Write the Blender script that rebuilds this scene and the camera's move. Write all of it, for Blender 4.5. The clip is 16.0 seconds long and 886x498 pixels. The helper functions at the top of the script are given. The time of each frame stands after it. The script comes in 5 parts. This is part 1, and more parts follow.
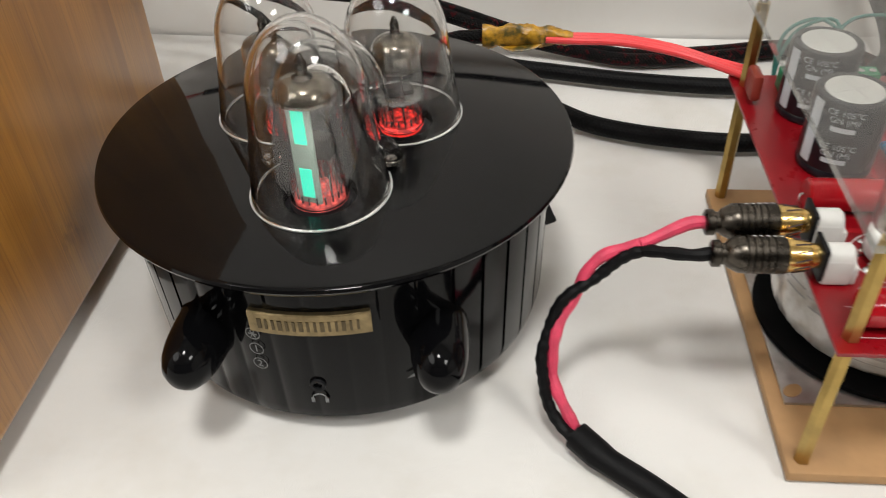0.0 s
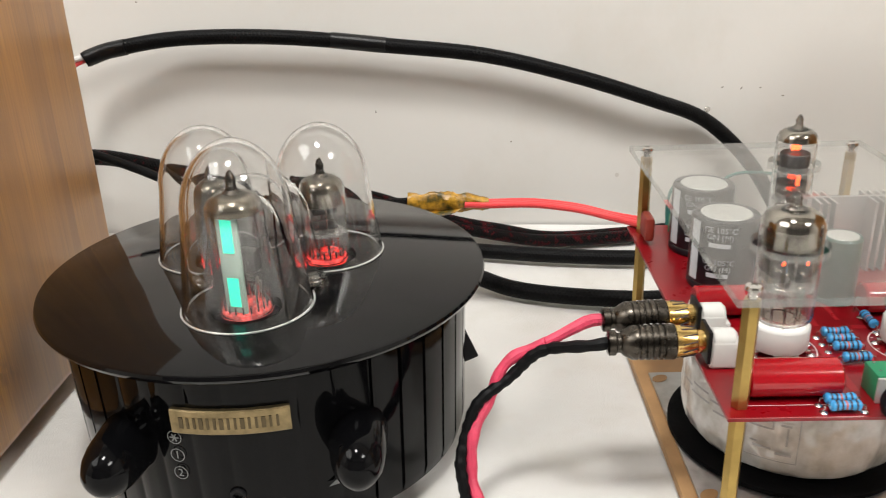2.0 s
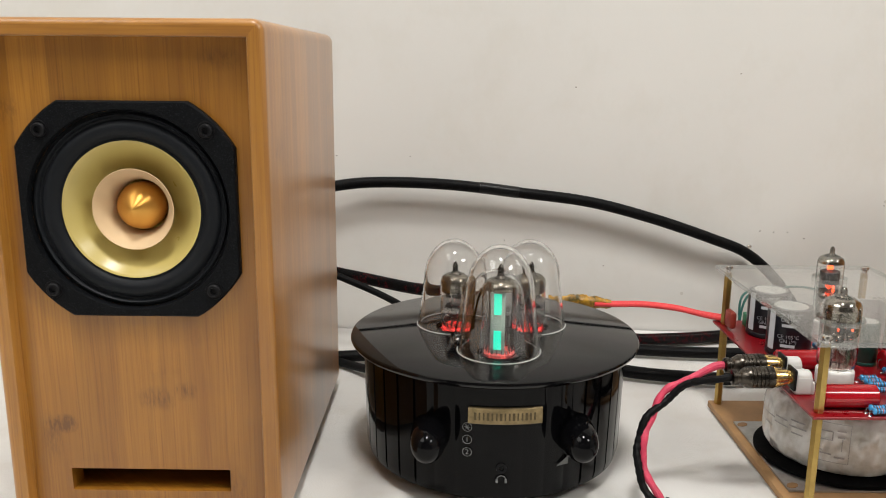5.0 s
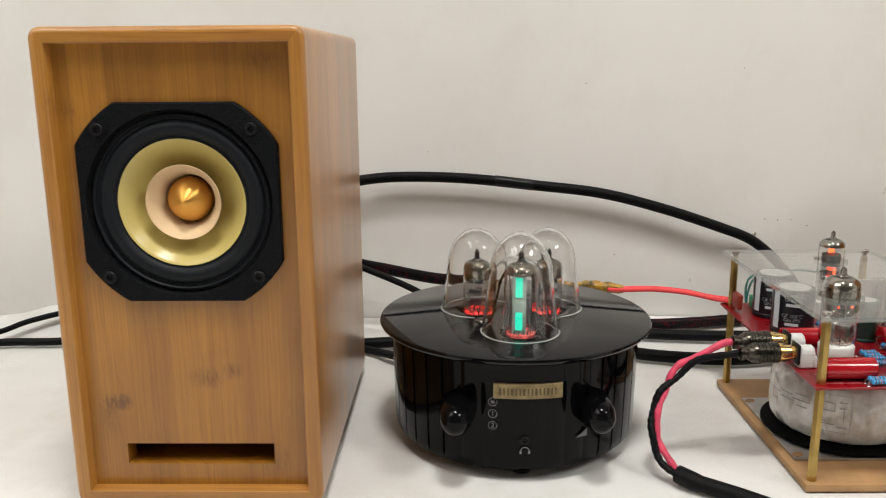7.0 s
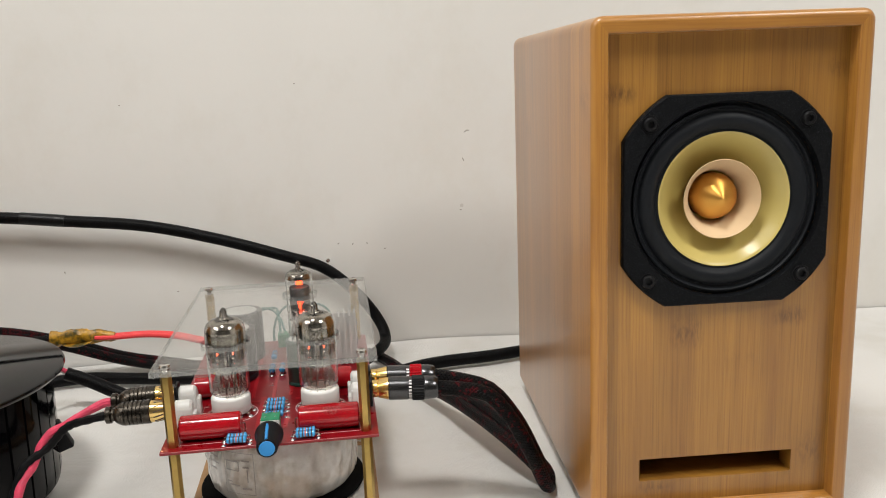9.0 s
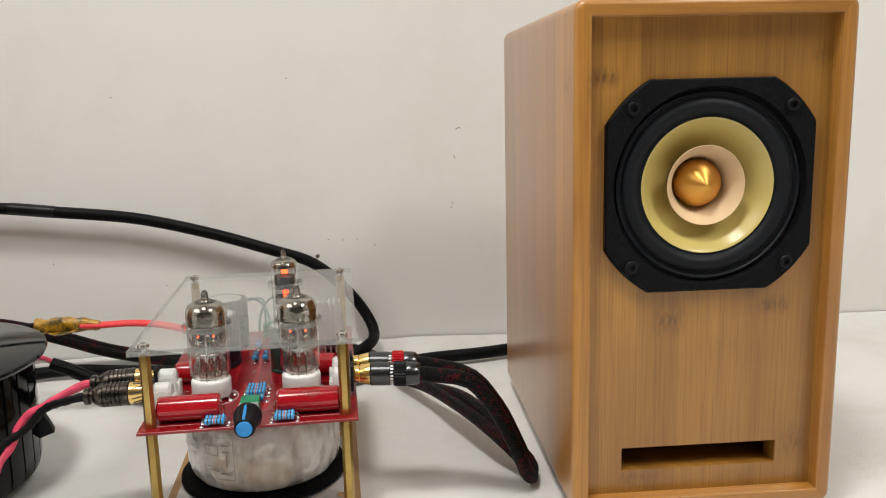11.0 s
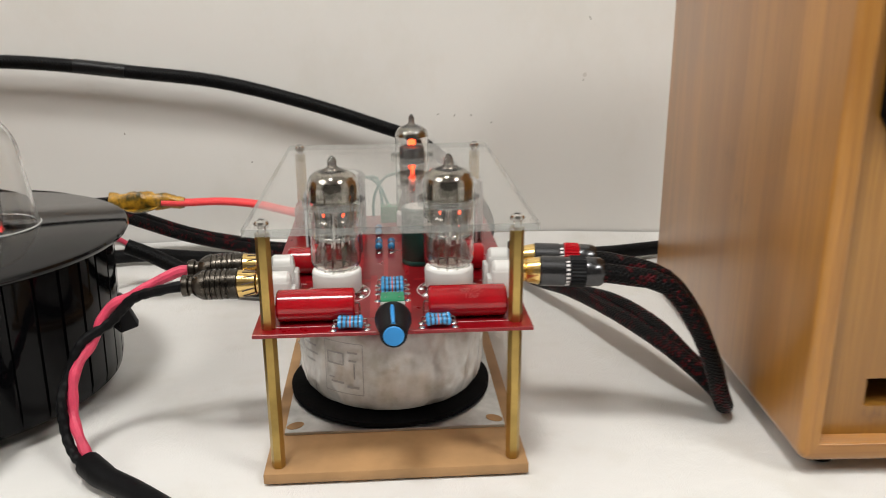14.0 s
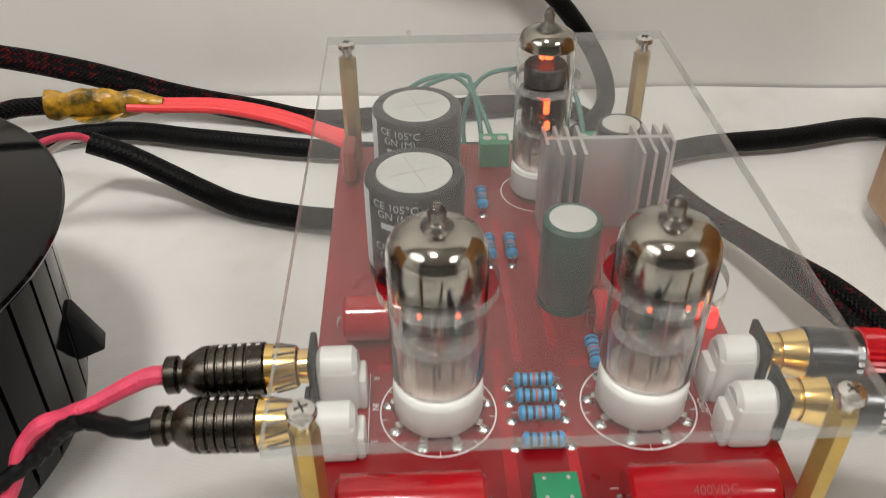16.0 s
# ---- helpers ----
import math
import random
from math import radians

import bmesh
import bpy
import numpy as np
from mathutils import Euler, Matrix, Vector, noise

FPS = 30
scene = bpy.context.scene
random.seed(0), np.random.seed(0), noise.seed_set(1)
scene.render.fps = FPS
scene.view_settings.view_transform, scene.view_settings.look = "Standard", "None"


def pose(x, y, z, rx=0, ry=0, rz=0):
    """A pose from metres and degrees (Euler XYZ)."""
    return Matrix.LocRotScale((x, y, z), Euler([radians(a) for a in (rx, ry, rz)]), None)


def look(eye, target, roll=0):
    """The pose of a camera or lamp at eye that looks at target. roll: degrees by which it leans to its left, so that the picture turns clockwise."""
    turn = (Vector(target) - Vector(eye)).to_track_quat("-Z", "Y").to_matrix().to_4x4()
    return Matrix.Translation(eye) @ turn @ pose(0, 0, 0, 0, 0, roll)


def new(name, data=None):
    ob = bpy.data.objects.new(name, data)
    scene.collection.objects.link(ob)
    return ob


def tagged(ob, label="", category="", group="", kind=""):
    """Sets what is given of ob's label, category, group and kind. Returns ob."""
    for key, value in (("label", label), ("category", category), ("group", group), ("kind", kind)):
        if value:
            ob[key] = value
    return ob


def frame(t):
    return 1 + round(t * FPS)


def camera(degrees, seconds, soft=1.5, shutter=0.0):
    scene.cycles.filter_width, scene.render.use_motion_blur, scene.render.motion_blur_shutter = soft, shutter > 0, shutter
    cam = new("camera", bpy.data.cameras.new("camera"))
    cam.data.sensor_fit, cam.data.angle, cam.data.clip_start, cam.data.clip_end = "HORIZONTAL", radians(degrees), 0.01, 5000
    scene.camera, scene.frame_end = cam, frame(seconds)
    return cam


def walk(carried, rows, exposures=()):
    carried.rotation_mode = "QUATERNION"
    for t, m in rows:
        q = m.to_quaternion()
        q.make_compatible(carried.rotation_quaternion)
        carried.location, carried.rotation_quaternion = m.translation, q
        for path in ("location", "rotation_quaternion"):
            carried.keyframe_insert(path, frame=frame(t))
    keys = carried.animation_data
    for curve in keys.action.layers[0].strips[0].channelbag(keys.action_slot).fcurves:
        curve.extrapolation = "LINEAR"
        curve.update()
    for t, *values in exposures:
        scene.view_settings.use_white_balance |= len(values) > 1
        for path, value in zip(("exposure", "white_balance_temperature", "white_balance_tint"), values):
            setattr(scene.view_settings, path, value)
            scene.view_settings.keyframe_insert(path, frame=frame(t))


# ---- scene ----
cam = camera(55.85, 16.0, 1.0, 0.28)
PATH = [
    (0, -0.1080, -0.1897, 0.2597, 50.00, 1.75, 4.04),
    (0.5, -0.1305, -0.1668, 0.2291, 54.38, 0.86, 4.09),
    (1, -0.1297, -0.1779, 0.2428, 58.99, 0.55, 3.03),
    (1.5, -0.1135, -0.2123, 0.2418, 64.04, 0.67, 1.97),
    (2, -0.0899, -0.2386, 0.2250, 67.55, 1.74, 0.96),
    (2.5, -0.0631, -0.2800, 0.2430, 69.73, 2.72, 0.79),
    (3, -0.0392, -0.3367, 0.2612, 70.79, 3.16, -0.28),
    (3.5, -0.0435, -0.3491, 0.2527, 71.55, 3.13, -1.29),
    (4, -0.1051, -0.3860, 0.2591, 73.12, 2.21, -1.55),
    (4.5, -0.1714, -0.4273, 0.2702, 76.43, 0.43, -0.15),
    (4.7, -0.1986, -0.4298, 0.2570, 77.27, -0.47, 0.14),
    (6.8, -0.2262, -0.4678, 0.2516, 77.67, 0.44, -0.11),
    (7, -0.2210, -0.4675, 0.2562, 77.27, 0.39, 0.26),
    (7.5, -0.1355, -0.4502, 0.2571, 77.02, 0.91, -1.72),
    (8, -0.0342, -0.4324, 0.2448, 76.41, 1.14, -4.78),
    (8.5, 0.0632, -0.4120, 0.2474, 77.07, 1.97, -7.08),
    (8.7, 0.0861, -0.4144, 0.2495, 77.60, 2.18, -7.46),
    (10.8, 0.1013, -0.4186, 0.2381, 79.39, 1.40, -7.79),
    (11, 0.1003, -0.4187, 0.2325, 79.31, 1.41, -7.38),
    (11.5, 0.0951, -0.4163, 0.2235, 79.06, 1.28, -7.12),
    (12, 0.0932, -0.4168, 0.2258, 78.59, 1.25, -6.60),
    (12.5, 0.0888, -0.4178, 0.2217, 78.32, 1.03, -6.34),
    (13, 0.0833, -0.4173, 0.2220, 77.34, 0.87, -5.72),
    (13.5, 0.0713, -0.3940, 0.2142, 75.28, 0.65, -4.74),
    (14, 0.0483, -0.3127, 0.1969, 72.60, 0.34, -4.04),
    (14.5, 0.0275, -0.2243, 0.1828, 67.53, -0.33, -3.12),
    (15, 0.0192, -0.1735, 0.1922, 61.94, -0.39, -2.76),
    (15.5, 0.0193, -0.1376, 0.2043, 57.11, -0.07, -2.45),
    (16, 0.0210, -0.1018, 0.2230, 53.05, 0.12, -2.43),
]
EXPOSURES = [(0.0, -0.25), (0.5, 0.05), (1.0, 0.11), (2.0, 0.06), (3.5, -0.14), (7.0, -0.26), (13.0, -0.27), (14.5, -0.19), (16.0, -0.26)]
walk(cam, [(t, pose(*p)) for t, *p in PATH], EXPOSURES)


# ---- light ----
world = bpy.data.worlds.new("room_dark")
world.use_nodes = True
world.node_tree.nodes["Background"].inputs[0].default_value = (0.9, 0.93, 1.0, 1)
world.node_tree.nodes["Background"].inputs[1].default_value = 0.02
scene.world = world


def area_lamp(name, at, to, sx, sy, power, colour):
    data = bpy.data.lights.new(name, "AREA")
    data.shape, data.size, data.size_y, data.energy, data.color = "ELLIPSE", sx, sy, power, colour
    ob = new(name, data)
    ob.matrix_world = look(at, to)
    return ob


area_lamp("ceiling_lamp_light", (-0.16, -0.46, 1.66), (-0.16, -0.46, 0), 0.30, 0.30, 21.0, (1.0, 0.985, 0.945))
area_lamp("second_lamp_light", (1.15, -1.00, 1.66), (1.15, -1.00, 0), 0.6, 0.6, 29.5, (1.0, 0.985, 0.945))
# added fill from the left, brightens the side faces of the cabinets
area_lamp("third_lamp_light", (-1.45, -0.75, 1.66), (-1.45, -0.75, 0), 1.3, 1.3, 22.0, (1.0, 0.985, 0.95))


# ---- materials ----
class Nodes:
    def __init__(self, name):
        self.m = bpy.data.materials.new(name)
        self.m.use_nodes = True
        self.t = self.m.node_tree
        self.b = self.t.nodes["Principled BSDF"]
        self.out = self.t.nodes["Material Output"]

    def n(self, kind, **kw):
        node = self.t.nodes.new("ShaderNode" + kind)
        for k, v in kw.items():
            if k in node.inputs:
                self.put(node.inputs[k], v)
        return node

    def put(self, socket, v):
        if isinstance(v, bpy.types.NodeSocket):
            self.t.links.new(v, socket)
        else:
            socket.default_value = v

    def set(self, **kw):
        for k, v in kw.items():
            self.put(self.b.inputs[k.replace("_", " ")], v)
        return self

    def coord(self, which="Object"):
        return self.n("TexCoord").outputs[which]

    def mapped(self, scale, which="Object"):
        node = self.n("Mapping")
        self.t.links.new(self.coord(which), node.inputs[0])
        node.inputs["Scale"].default_value = scale
        return node.outputs[0]

    def noise(self, scale, vec=None, detail=4.0, rough=0.55):
        node = self.n("TexNoise", Scale=scale, Detail=detail, Roughness=rough)
        self.t.links.new(vec if vec is not None else self.coord(), node.inputs["Vector"])
        return node.outputs["Fac"]

    def ramp(self, fac, *stops):
        node = self.n("ValToRGB")
        self.t.links.new(fac, node.inputs[0])
        e = node.color_ramp.elements
        while len(e) < len(stops):
            e.new(0.5)
        for el, (p, c) in zip(e, stops):
            el.position, el.color = p, (*c, 1) if len(c) == 3 else c
        return node.outputs[0]

    def mix(self, fac, a, b, mode="MIX"):
        node = self.n("Mix")
        node.data_type, node.blend_type = "RGBA", mode
        self.put(node.inputs[0], fac)
        for i, v in ((6, a), (7, b)):
            self.put(node.inputs[i], (*v, 1) if isinstance(v, tuple) and len(v) == 3 else v)
        return node.outputs[2]

    def math(self, op, a, b=0.0, c=0.0):
        node = self.n("Math")
        node.operation = op
        for s, v in zip(node.inputs, (a, b, c)):
            self.put(s, v)
        return node.outputs[0]

    def bump(self, height, strength=0.3, distance=0.001):
        node = self.n("Bump", Strength=strength, Distance=distance)
        self.t.links.new(height, node.inputs["Height"])
        self.put(self.b.inputs["Normal"], node.outputs[0])
        self.put(self.b.inputs["Coat Normal"], node.outputs[0])
        return self


def plain(name, colour, rough=0.5, metal=0.0, vary=0.12, scale=60.0, bump=0.0, coat=0.0, spec=0.5):
    k = Nodes(name)
    f = k.noise(scale)
    lo, hi = tuple(c * (1 - vary) for c in colour), tuple(min(1, c * (1 + vary)) for c in colour)
    col = k.ramp(f, (0.3, lo), (0.7, hi))
    k.set(Base_Color=col, Metallic=metal, Coat_Weight=coat, Specular_IOR_Level=spec)
    k.set(Roughness=k.math("MULTIPLY_ADD", k.noise(scale * 2.7), 0.16, rough - 0.08))
    if bump:
        k.bump(k.noise(scale * 8), bump, 0.0005)
    return k.m


def bamboo(name, tint=(1.0, 1.0, 1.0), lying=False, knots=()):
    """Laminated bamboo: strips of uneven tone, long soft fibres, speckled nodes; knots are (x, z, width, height, strength)."""
    k = Nodes(name)
    sep = k.n("SeparateXYZ")
    k.t.links.new(k.coord(), sep.inputs[0])
    if lying:
        across, along = k.math("ADD", sep.outputs[1], sep.outputs[2]), sep.outputs[0]
    else:
        across, along = k.math("ADD", sep.outputs[0], sep.outputs[1]), sep.outputs[2]
    cell = k.math("DIVIDE", k.math("ADD", across, 5.0), 0.0195)
    white = k.n("TexWhiteNoise")
    white.noise_dimensions = "1D"
    k.t.links.new(k.math("FLOOR", cell), white.inputs["W"])
    rnd = white.outputs["Value"]

    def fibre(wide, long, shift, detail, rough=0.55):
        comb = k.n("CombineXYZ")
        k.put(comb.inputs[0], k.math("MULTIPLY", across, wide))
        k.put(comb.inputs[1], k.math("MULTIPLY", rnd, shift))
        k.put(comb.inputs[2], k.math("MULTIPLY", along, long))
        return k.noise(1.0, comb.outputs[0], detail, rough)
    fine = fibre(820.0, 16.0, 37.0, 4.0, 0.65)
    broad = fibre(95.0, 5.0, 91.0, 3.0)
    cloud = k.noise(9.0, None, 3.0, 0.6)
    r, g, b = tint
    col = k.ramp(fine, (0.27, (0.255 * r, 0.108 * g, 0.021 * b)), (0.48, (0.385 * r, 0.183 * g, 0.037 * b)), (0.78, (0.455 * r, 0.236 * g, 0.053 * b)))
    col = k.mix(1.0, col, k.ramp(rnd, (0.0, (0.84, 0.82, 0.78)), (1.0, (1.12, 1.12, 1.10))), "MULTIPLY")
    col = k.mix(k.ramp(broad, (0.42, (0, 0, 0)), (0.74, (0.75, 0.75, 0.75))), col, (0.235 * r, 0.098 * g, 0.020 * b))
    col = k.mix(1.0, col, k.ramp(cloud, (0.28, (0.86, 0.84, 0.80)), (0.72, (1.09, 1.09, 1.08))), "MULTIPLY")
    # nodes: a ragged comb of short dashes at one height of a strip, with a faint brush below
    rag = fibre(620.0, 150.0, 53.0, 3.0, 0.7)
    dashes = k.ramp(rag, (0.42, (0, 0, 0)), (0.60, (1, 1, 1)))
    off = k.math("SUBTRACT", k.math("FRACT", k.math("ADD", k.math("MULTIPLY", along, 4.4), k.math("MULTIPLY", rnd, 7.3))), k.math("MULTIPLY_ADD", rag, 0.06, 0.5))
    near = k.math("MAXIMUM", k.math("SUBTRACT", 1.0, k.math("DIVIDE", k.math("ABSOLUTE", off), 0.045)), 0.0)
    pick = k.math("GREATER_THAN", k.math("FRACT", k.math("MULTIPLY", rnd, 13.7)), 0.78 if knots else 0.62)
    mark = k.math("MULTIPLY", k.math("MULTIPLY", near, dashes), k.math("MULTIPLY", pick, 0.18 if knots else 0.5))
    for x, z, w, h, power in knots:
        dx = k.math("DIVIDE", k.math("SUBTRACT", sep.outputs[0], x), w / 2)
        dz = k.math("DIVIDE", k.math("SUBTRACT", sep.outputs[2], z), h / 2)
        reach = k.math("SQRT", k.math("ADD", k.math("POWER", k.math("ABSOLUTE", dx), 4.0), k.math("MULTIPLY", dz, dz)))
        soft = k.math("MAXIMUM", k.math("SUBTRACT", 1.0, reach), 0.0)
        mark = k.math("MAXIMUM", mark, k.math("MULTIPLY", k.math("MULTIPLY_ADD", dashes, 1.1, 0.35), k.math("MULTIPLY", soft, power)))
    mark = k.math("MINIMUM", mark, 0.9)
    col = k.mix(mark, col, (0.135 * r, 0.056 * g, 0.014 * b))
    # thin dark glue lines between the strips
    edge = k.math("ABSOLUTE", k.math("SUBTRACT", k.math("FRACT", cell), 0.5))
    col = k.mix(k.math("MULTIPLY", k.math("GREATER_THAN", edge, 0.488), 0.22), col, (0.16 * r, 0.070 * g, 0.020 * b))
    k.set(Base_Color=col, Roughness=k.math("MULTIPLY_ADD", fine, 0.14, 0.34), Specular_IOR_Level=0.35, Coat_Weight=0.85, Coat_Roughness=0.28)
    k.bump(k.math("ADD", fine, k.math("MULTIPLY", broad, 0.6)), 0.10, 0.0004)
    return k.m


def clear(name, tint, haze=0.0, ior=1.45, gloss_rough=0.02, edge=0.8, power=3.2):
    """Thin clear glass or acrylic: straight-through light with a Fresnel gloss and a little haze."""
    k = Nodes(name)
    tr = k.n("BsdfTransparent", Color=(*tint, 1))
    gl = k.n("BsdfGlossy", Color=(1, 1, 1, 1), Roughness=gloss_rough)
    lw = k.n("LayerWeight", Blend=0.5)
    f0 = ((ior - 1) / (ior + 1)) ** 2
    fr = k.math("MULTIPLY_ADD", k.math("POWER", lw.outputs["Facing"], power), edge, f0)
    mx = k.n("MixShader")
    k.put(mx.inputs[0], fr), k.put(mx.inputs[1], tr.outputs[0]), k.put(mx.inputs[2], gl.outputs[0])
    last = mx.outputs[0]
    if haze:
        df = k.n("BsdfDiffuse", Color=(0.75, 0.75, 0.73, 1))
        m2 = k.n("MixShader")
        k.put(m2.inputs[0], k.math("MULTIPLY_ADD", k.noise(40.0), haze * 0.4, haze * 0.8)), k.put(m2.inputs[1], last), k.put(m2.inputs[2], df.outputs[0])
        last = m2.outputs[0]
    k.put(k.out.inputs[0], last)
    return k.m


def real_glass(name, ior):
    k = Nodes(name)
    k.set(Base_Color=(0.985, 0.985, 0.98, 1), Roughness=0.0, IOR=ior, Transmission_Weight=1.0)
    return k.m


def grainy():
    """Black moulded plastic with a coarse grain; paler colour specks stand in for glints."""
    k = Nodes("textured_black_plastic")
    f = k.noise(1500.0, None, 2.0, 0.6)
    k.set(Base_Color=k.ramp(f, (0.56, (0.0028, 0.0033, 0.0042)), (0.76, (0.024, 0.026, 0.030))), Roughness=0.55, Specular_IOR_Level=0.10)
    k.bump(k.noise(1100.0, None, 2.0), 0.8, 0.0004)
    return k.m


def turned_metal(name, colour):
    """Metal with the fine round grooves of a lathe about its own y axis."""
    k = Nodes(name)
    t = k.n("Tangent")
    t.direction_type, t.axis = "RADIAL", "Y"
    k.set(Base_Color=(*colour, 1), Metallic=1.0, Roughness=0.42, Anisotropic=0.7, Anisotropic_Rotation=0.25, Tangent=t.outputs[0])
    return k.m


def lit_base(name, colour, strength):
    """Red light that shines up unevenly through the pressed glass foot of a valve."""
    k = Nodes(name)
    v = k.n("TexVoronoi", Scale=420.0)
    k.t.links.new(k.coord(), v.inputs["Vector"])
    power = k.ramp(v.outputs["Distance"], (0.10, (1, 1, 1)), (0.60, (0.10, 0.10, 0.10)))
    k.set(Base_Color=(0.25, 0.05, 0.05, 1), Roughness=0.2, Emission_Color=(*colour, 1), Emission_Strength=k.math("MULTIPLY", power, strength))
    return k.m


def glow(name, colour, strength):
    k = Nodes(name)
    k.set(Base_Color=(*[c * 0.5 for c in colour], 1), Emission_Color=(*colour, 1), Emission_Strength=strength)
    return k.m


def braid(name, dark, fleck, amount, pitch=0.0026, gloss=0.45, relief=0.6):
    """Woven sleeve: threads crossing on the cable's own length and girth."""
    k = Nodes(name)
    sep = k.n("SeparateXYZ")
    k.t.links.new(k.coord("UV"), sep.inputs[0])
    u, v = k.math("DIVIDE", sep.outputs[0], pitch), k.math("MULTIPLY", sep.outputs[1], 10.0)
    a = k.math("SINE", k.math("MULTIPLY", k.math("ADD", u, v), 6.2832))
    b = k.math("SINE", k.math("MULTIPLY", k.math("SUBTRACT", u, v), 6.2832))
    weave = k.math("MAXIMUM", a, b)
    comb = k.n("CombineXYZ")
    k.put(comb.inputs[0], k.math("FLOOR", k.math("ADD", u, v)))
    k.put(comb.inputs[1], k.math("FLOOR", k.math("SUBTRACT", u, v)))
    wn = k.n("TexWhiteNoise")
    k.t.links.new(comb.outputs[0], wn.inputs["Vector"])
    patch = k.noise(1.0, k.mapped((90.0, 4.0, 1.0), "UV"), 2.0)
    pick = k.math("GREATER_THAN", k.math("ADD", k.math("MULTIPLY", wn.outputs["Value"], 0.5), k.math("MULTIPLY", patch, 0.9)), 1.0 - amount)
    col = k.mix(pick, dark, fleck)
    col = k.mix(k.math("MULTIPLY_ADD", weave, 0.22, 0.25), tuple(c * 0.35 for c in dark), col)
    k.set(Base_Color=col, Roughness=gloss, Specular_IOR_Level=0.10)
    k.bump(weave, relief, 0.0006)
    return k.m


def cloth():
    k = Nodes("white_cloth")
    big = k.noise(5.0, None, 3.0)
    weave = k.n("TexWave", Scale=900.0, Distortion=2.0)
    k.t.links.new(k.coord(), weave.inputs["Vector"])
    col = k.ramp(big, (0.3, (0.66, 0.645, 0.62)), (0.7, (0.74, 0.728, 0.705)))
    stain = k.ramp(k.noise(22.0), (0.32, (0.88, 0.86, 0.82)), (0.50, (1, 1, 1)))
    k.set(Base_Color=k.mix(0.6, col, k.mix(1.0, col, stain, "MULTIPLY")), Roughness=0.75, Sheen_Weight=0.1)
    creased = k.noise(17.0, k.mapped((1.0, 1.6, 1.0)), 4.0, 0.5)
    k.bump(k.math("ADD", k.math("MULTIPLY", creased, 3.0), k.math("ADD", k.math("MULTIPLY", weave.outputs["Fac"], 0.10), k.math("MULTIPLY", k.noise(60.0, None, 5.0), 0.6))), 0.42, 0.0016)
    return k.m


def wall_paint():
    k = Nodes("wall_paint")
    col = k.ramp(k.noise(3.0, None, 3.0), (0.3, (0.71, 0.695, 0.665)), (0.7, (0.76, 0.745, 0.715)))
    smear = k.ramp(k.noise(7.0, k.mapped((1.0, 1.0, 0.8)), 6.0, 0.7), (0.30, (0.93, 0.915, 0.885)), (0.50, (1, 1, 1)))
    col = k.mix(0.7, col, k.mix(1.0, col, smear, "MULTIPLY"))
    specks = k.n("TexVoronoi", Scale=11.0)
    k.t.links.new(k.coord(), specks.inputs["Vector"])
    dot = k.math("LESS_THAN", k.math("ADD", specks.outputs["Distance"], k.math("MULTIPLY", k.noise(160.0), 0.03)), 0.032)
    col = k.mix(k.math("MULTIPLY", dot, 0.30), col, (0.33, 0.28, 0.22))
    k.set(Base_Color=col, Roughness=0.6)
    k.bump(k.noise(260.0, None, 3.0), 0.06, 0.0006)
    return k.m


def crumpled_tape():
    k = Nodes("yellow_tape")
    f = k.noise(130.0, None, 4.0, 0.6)
    k.set(Base_Color=k.ramp(f, (0.38, (0.060, 0.048, 0.010)), (0.48, (0.26, 0.135, 0.010)), (0.64, (0.52, 0.275, 0.018))), Roughness=0.35)
    k.bump(k.noise(220.0, None, 3.0), 0.7, 0.001)
    return k.m


def toroid_wrap():
    k = Nodes("film_wrap")
    f = k.noise(60.0, None, 5.0, 0.65)
    col = k.ramp(f, (0.34, (0.50, 0.47, 0.41)), (0.5, (0.66, 0.64, 0.61)), (0.66, (0.78, 0.77, 0.75)))
    k.set(Base_Color=col, Roughness=0.3, Coat_Weight=1.0, Coat_Roughness=0.06, Coat_IOR=1.7)
    folds = k.noise(24.0, k.mapped((1, 1, 0.6)), 3.0, 0.5)
    creases = k.n("TexVoronoi", Scale=70.0)
    creases.feature = "SMOOTH_F1"
    k.t.links.new(k.mapped((1, 1, 0.5)), creases.inputs["Vector"])
    k.bump(k.math("ADD", folds, k.math("MULTIPLY", creases.outputs["Distance"], 0.22)), 1.0, 0.026)
    return k.m


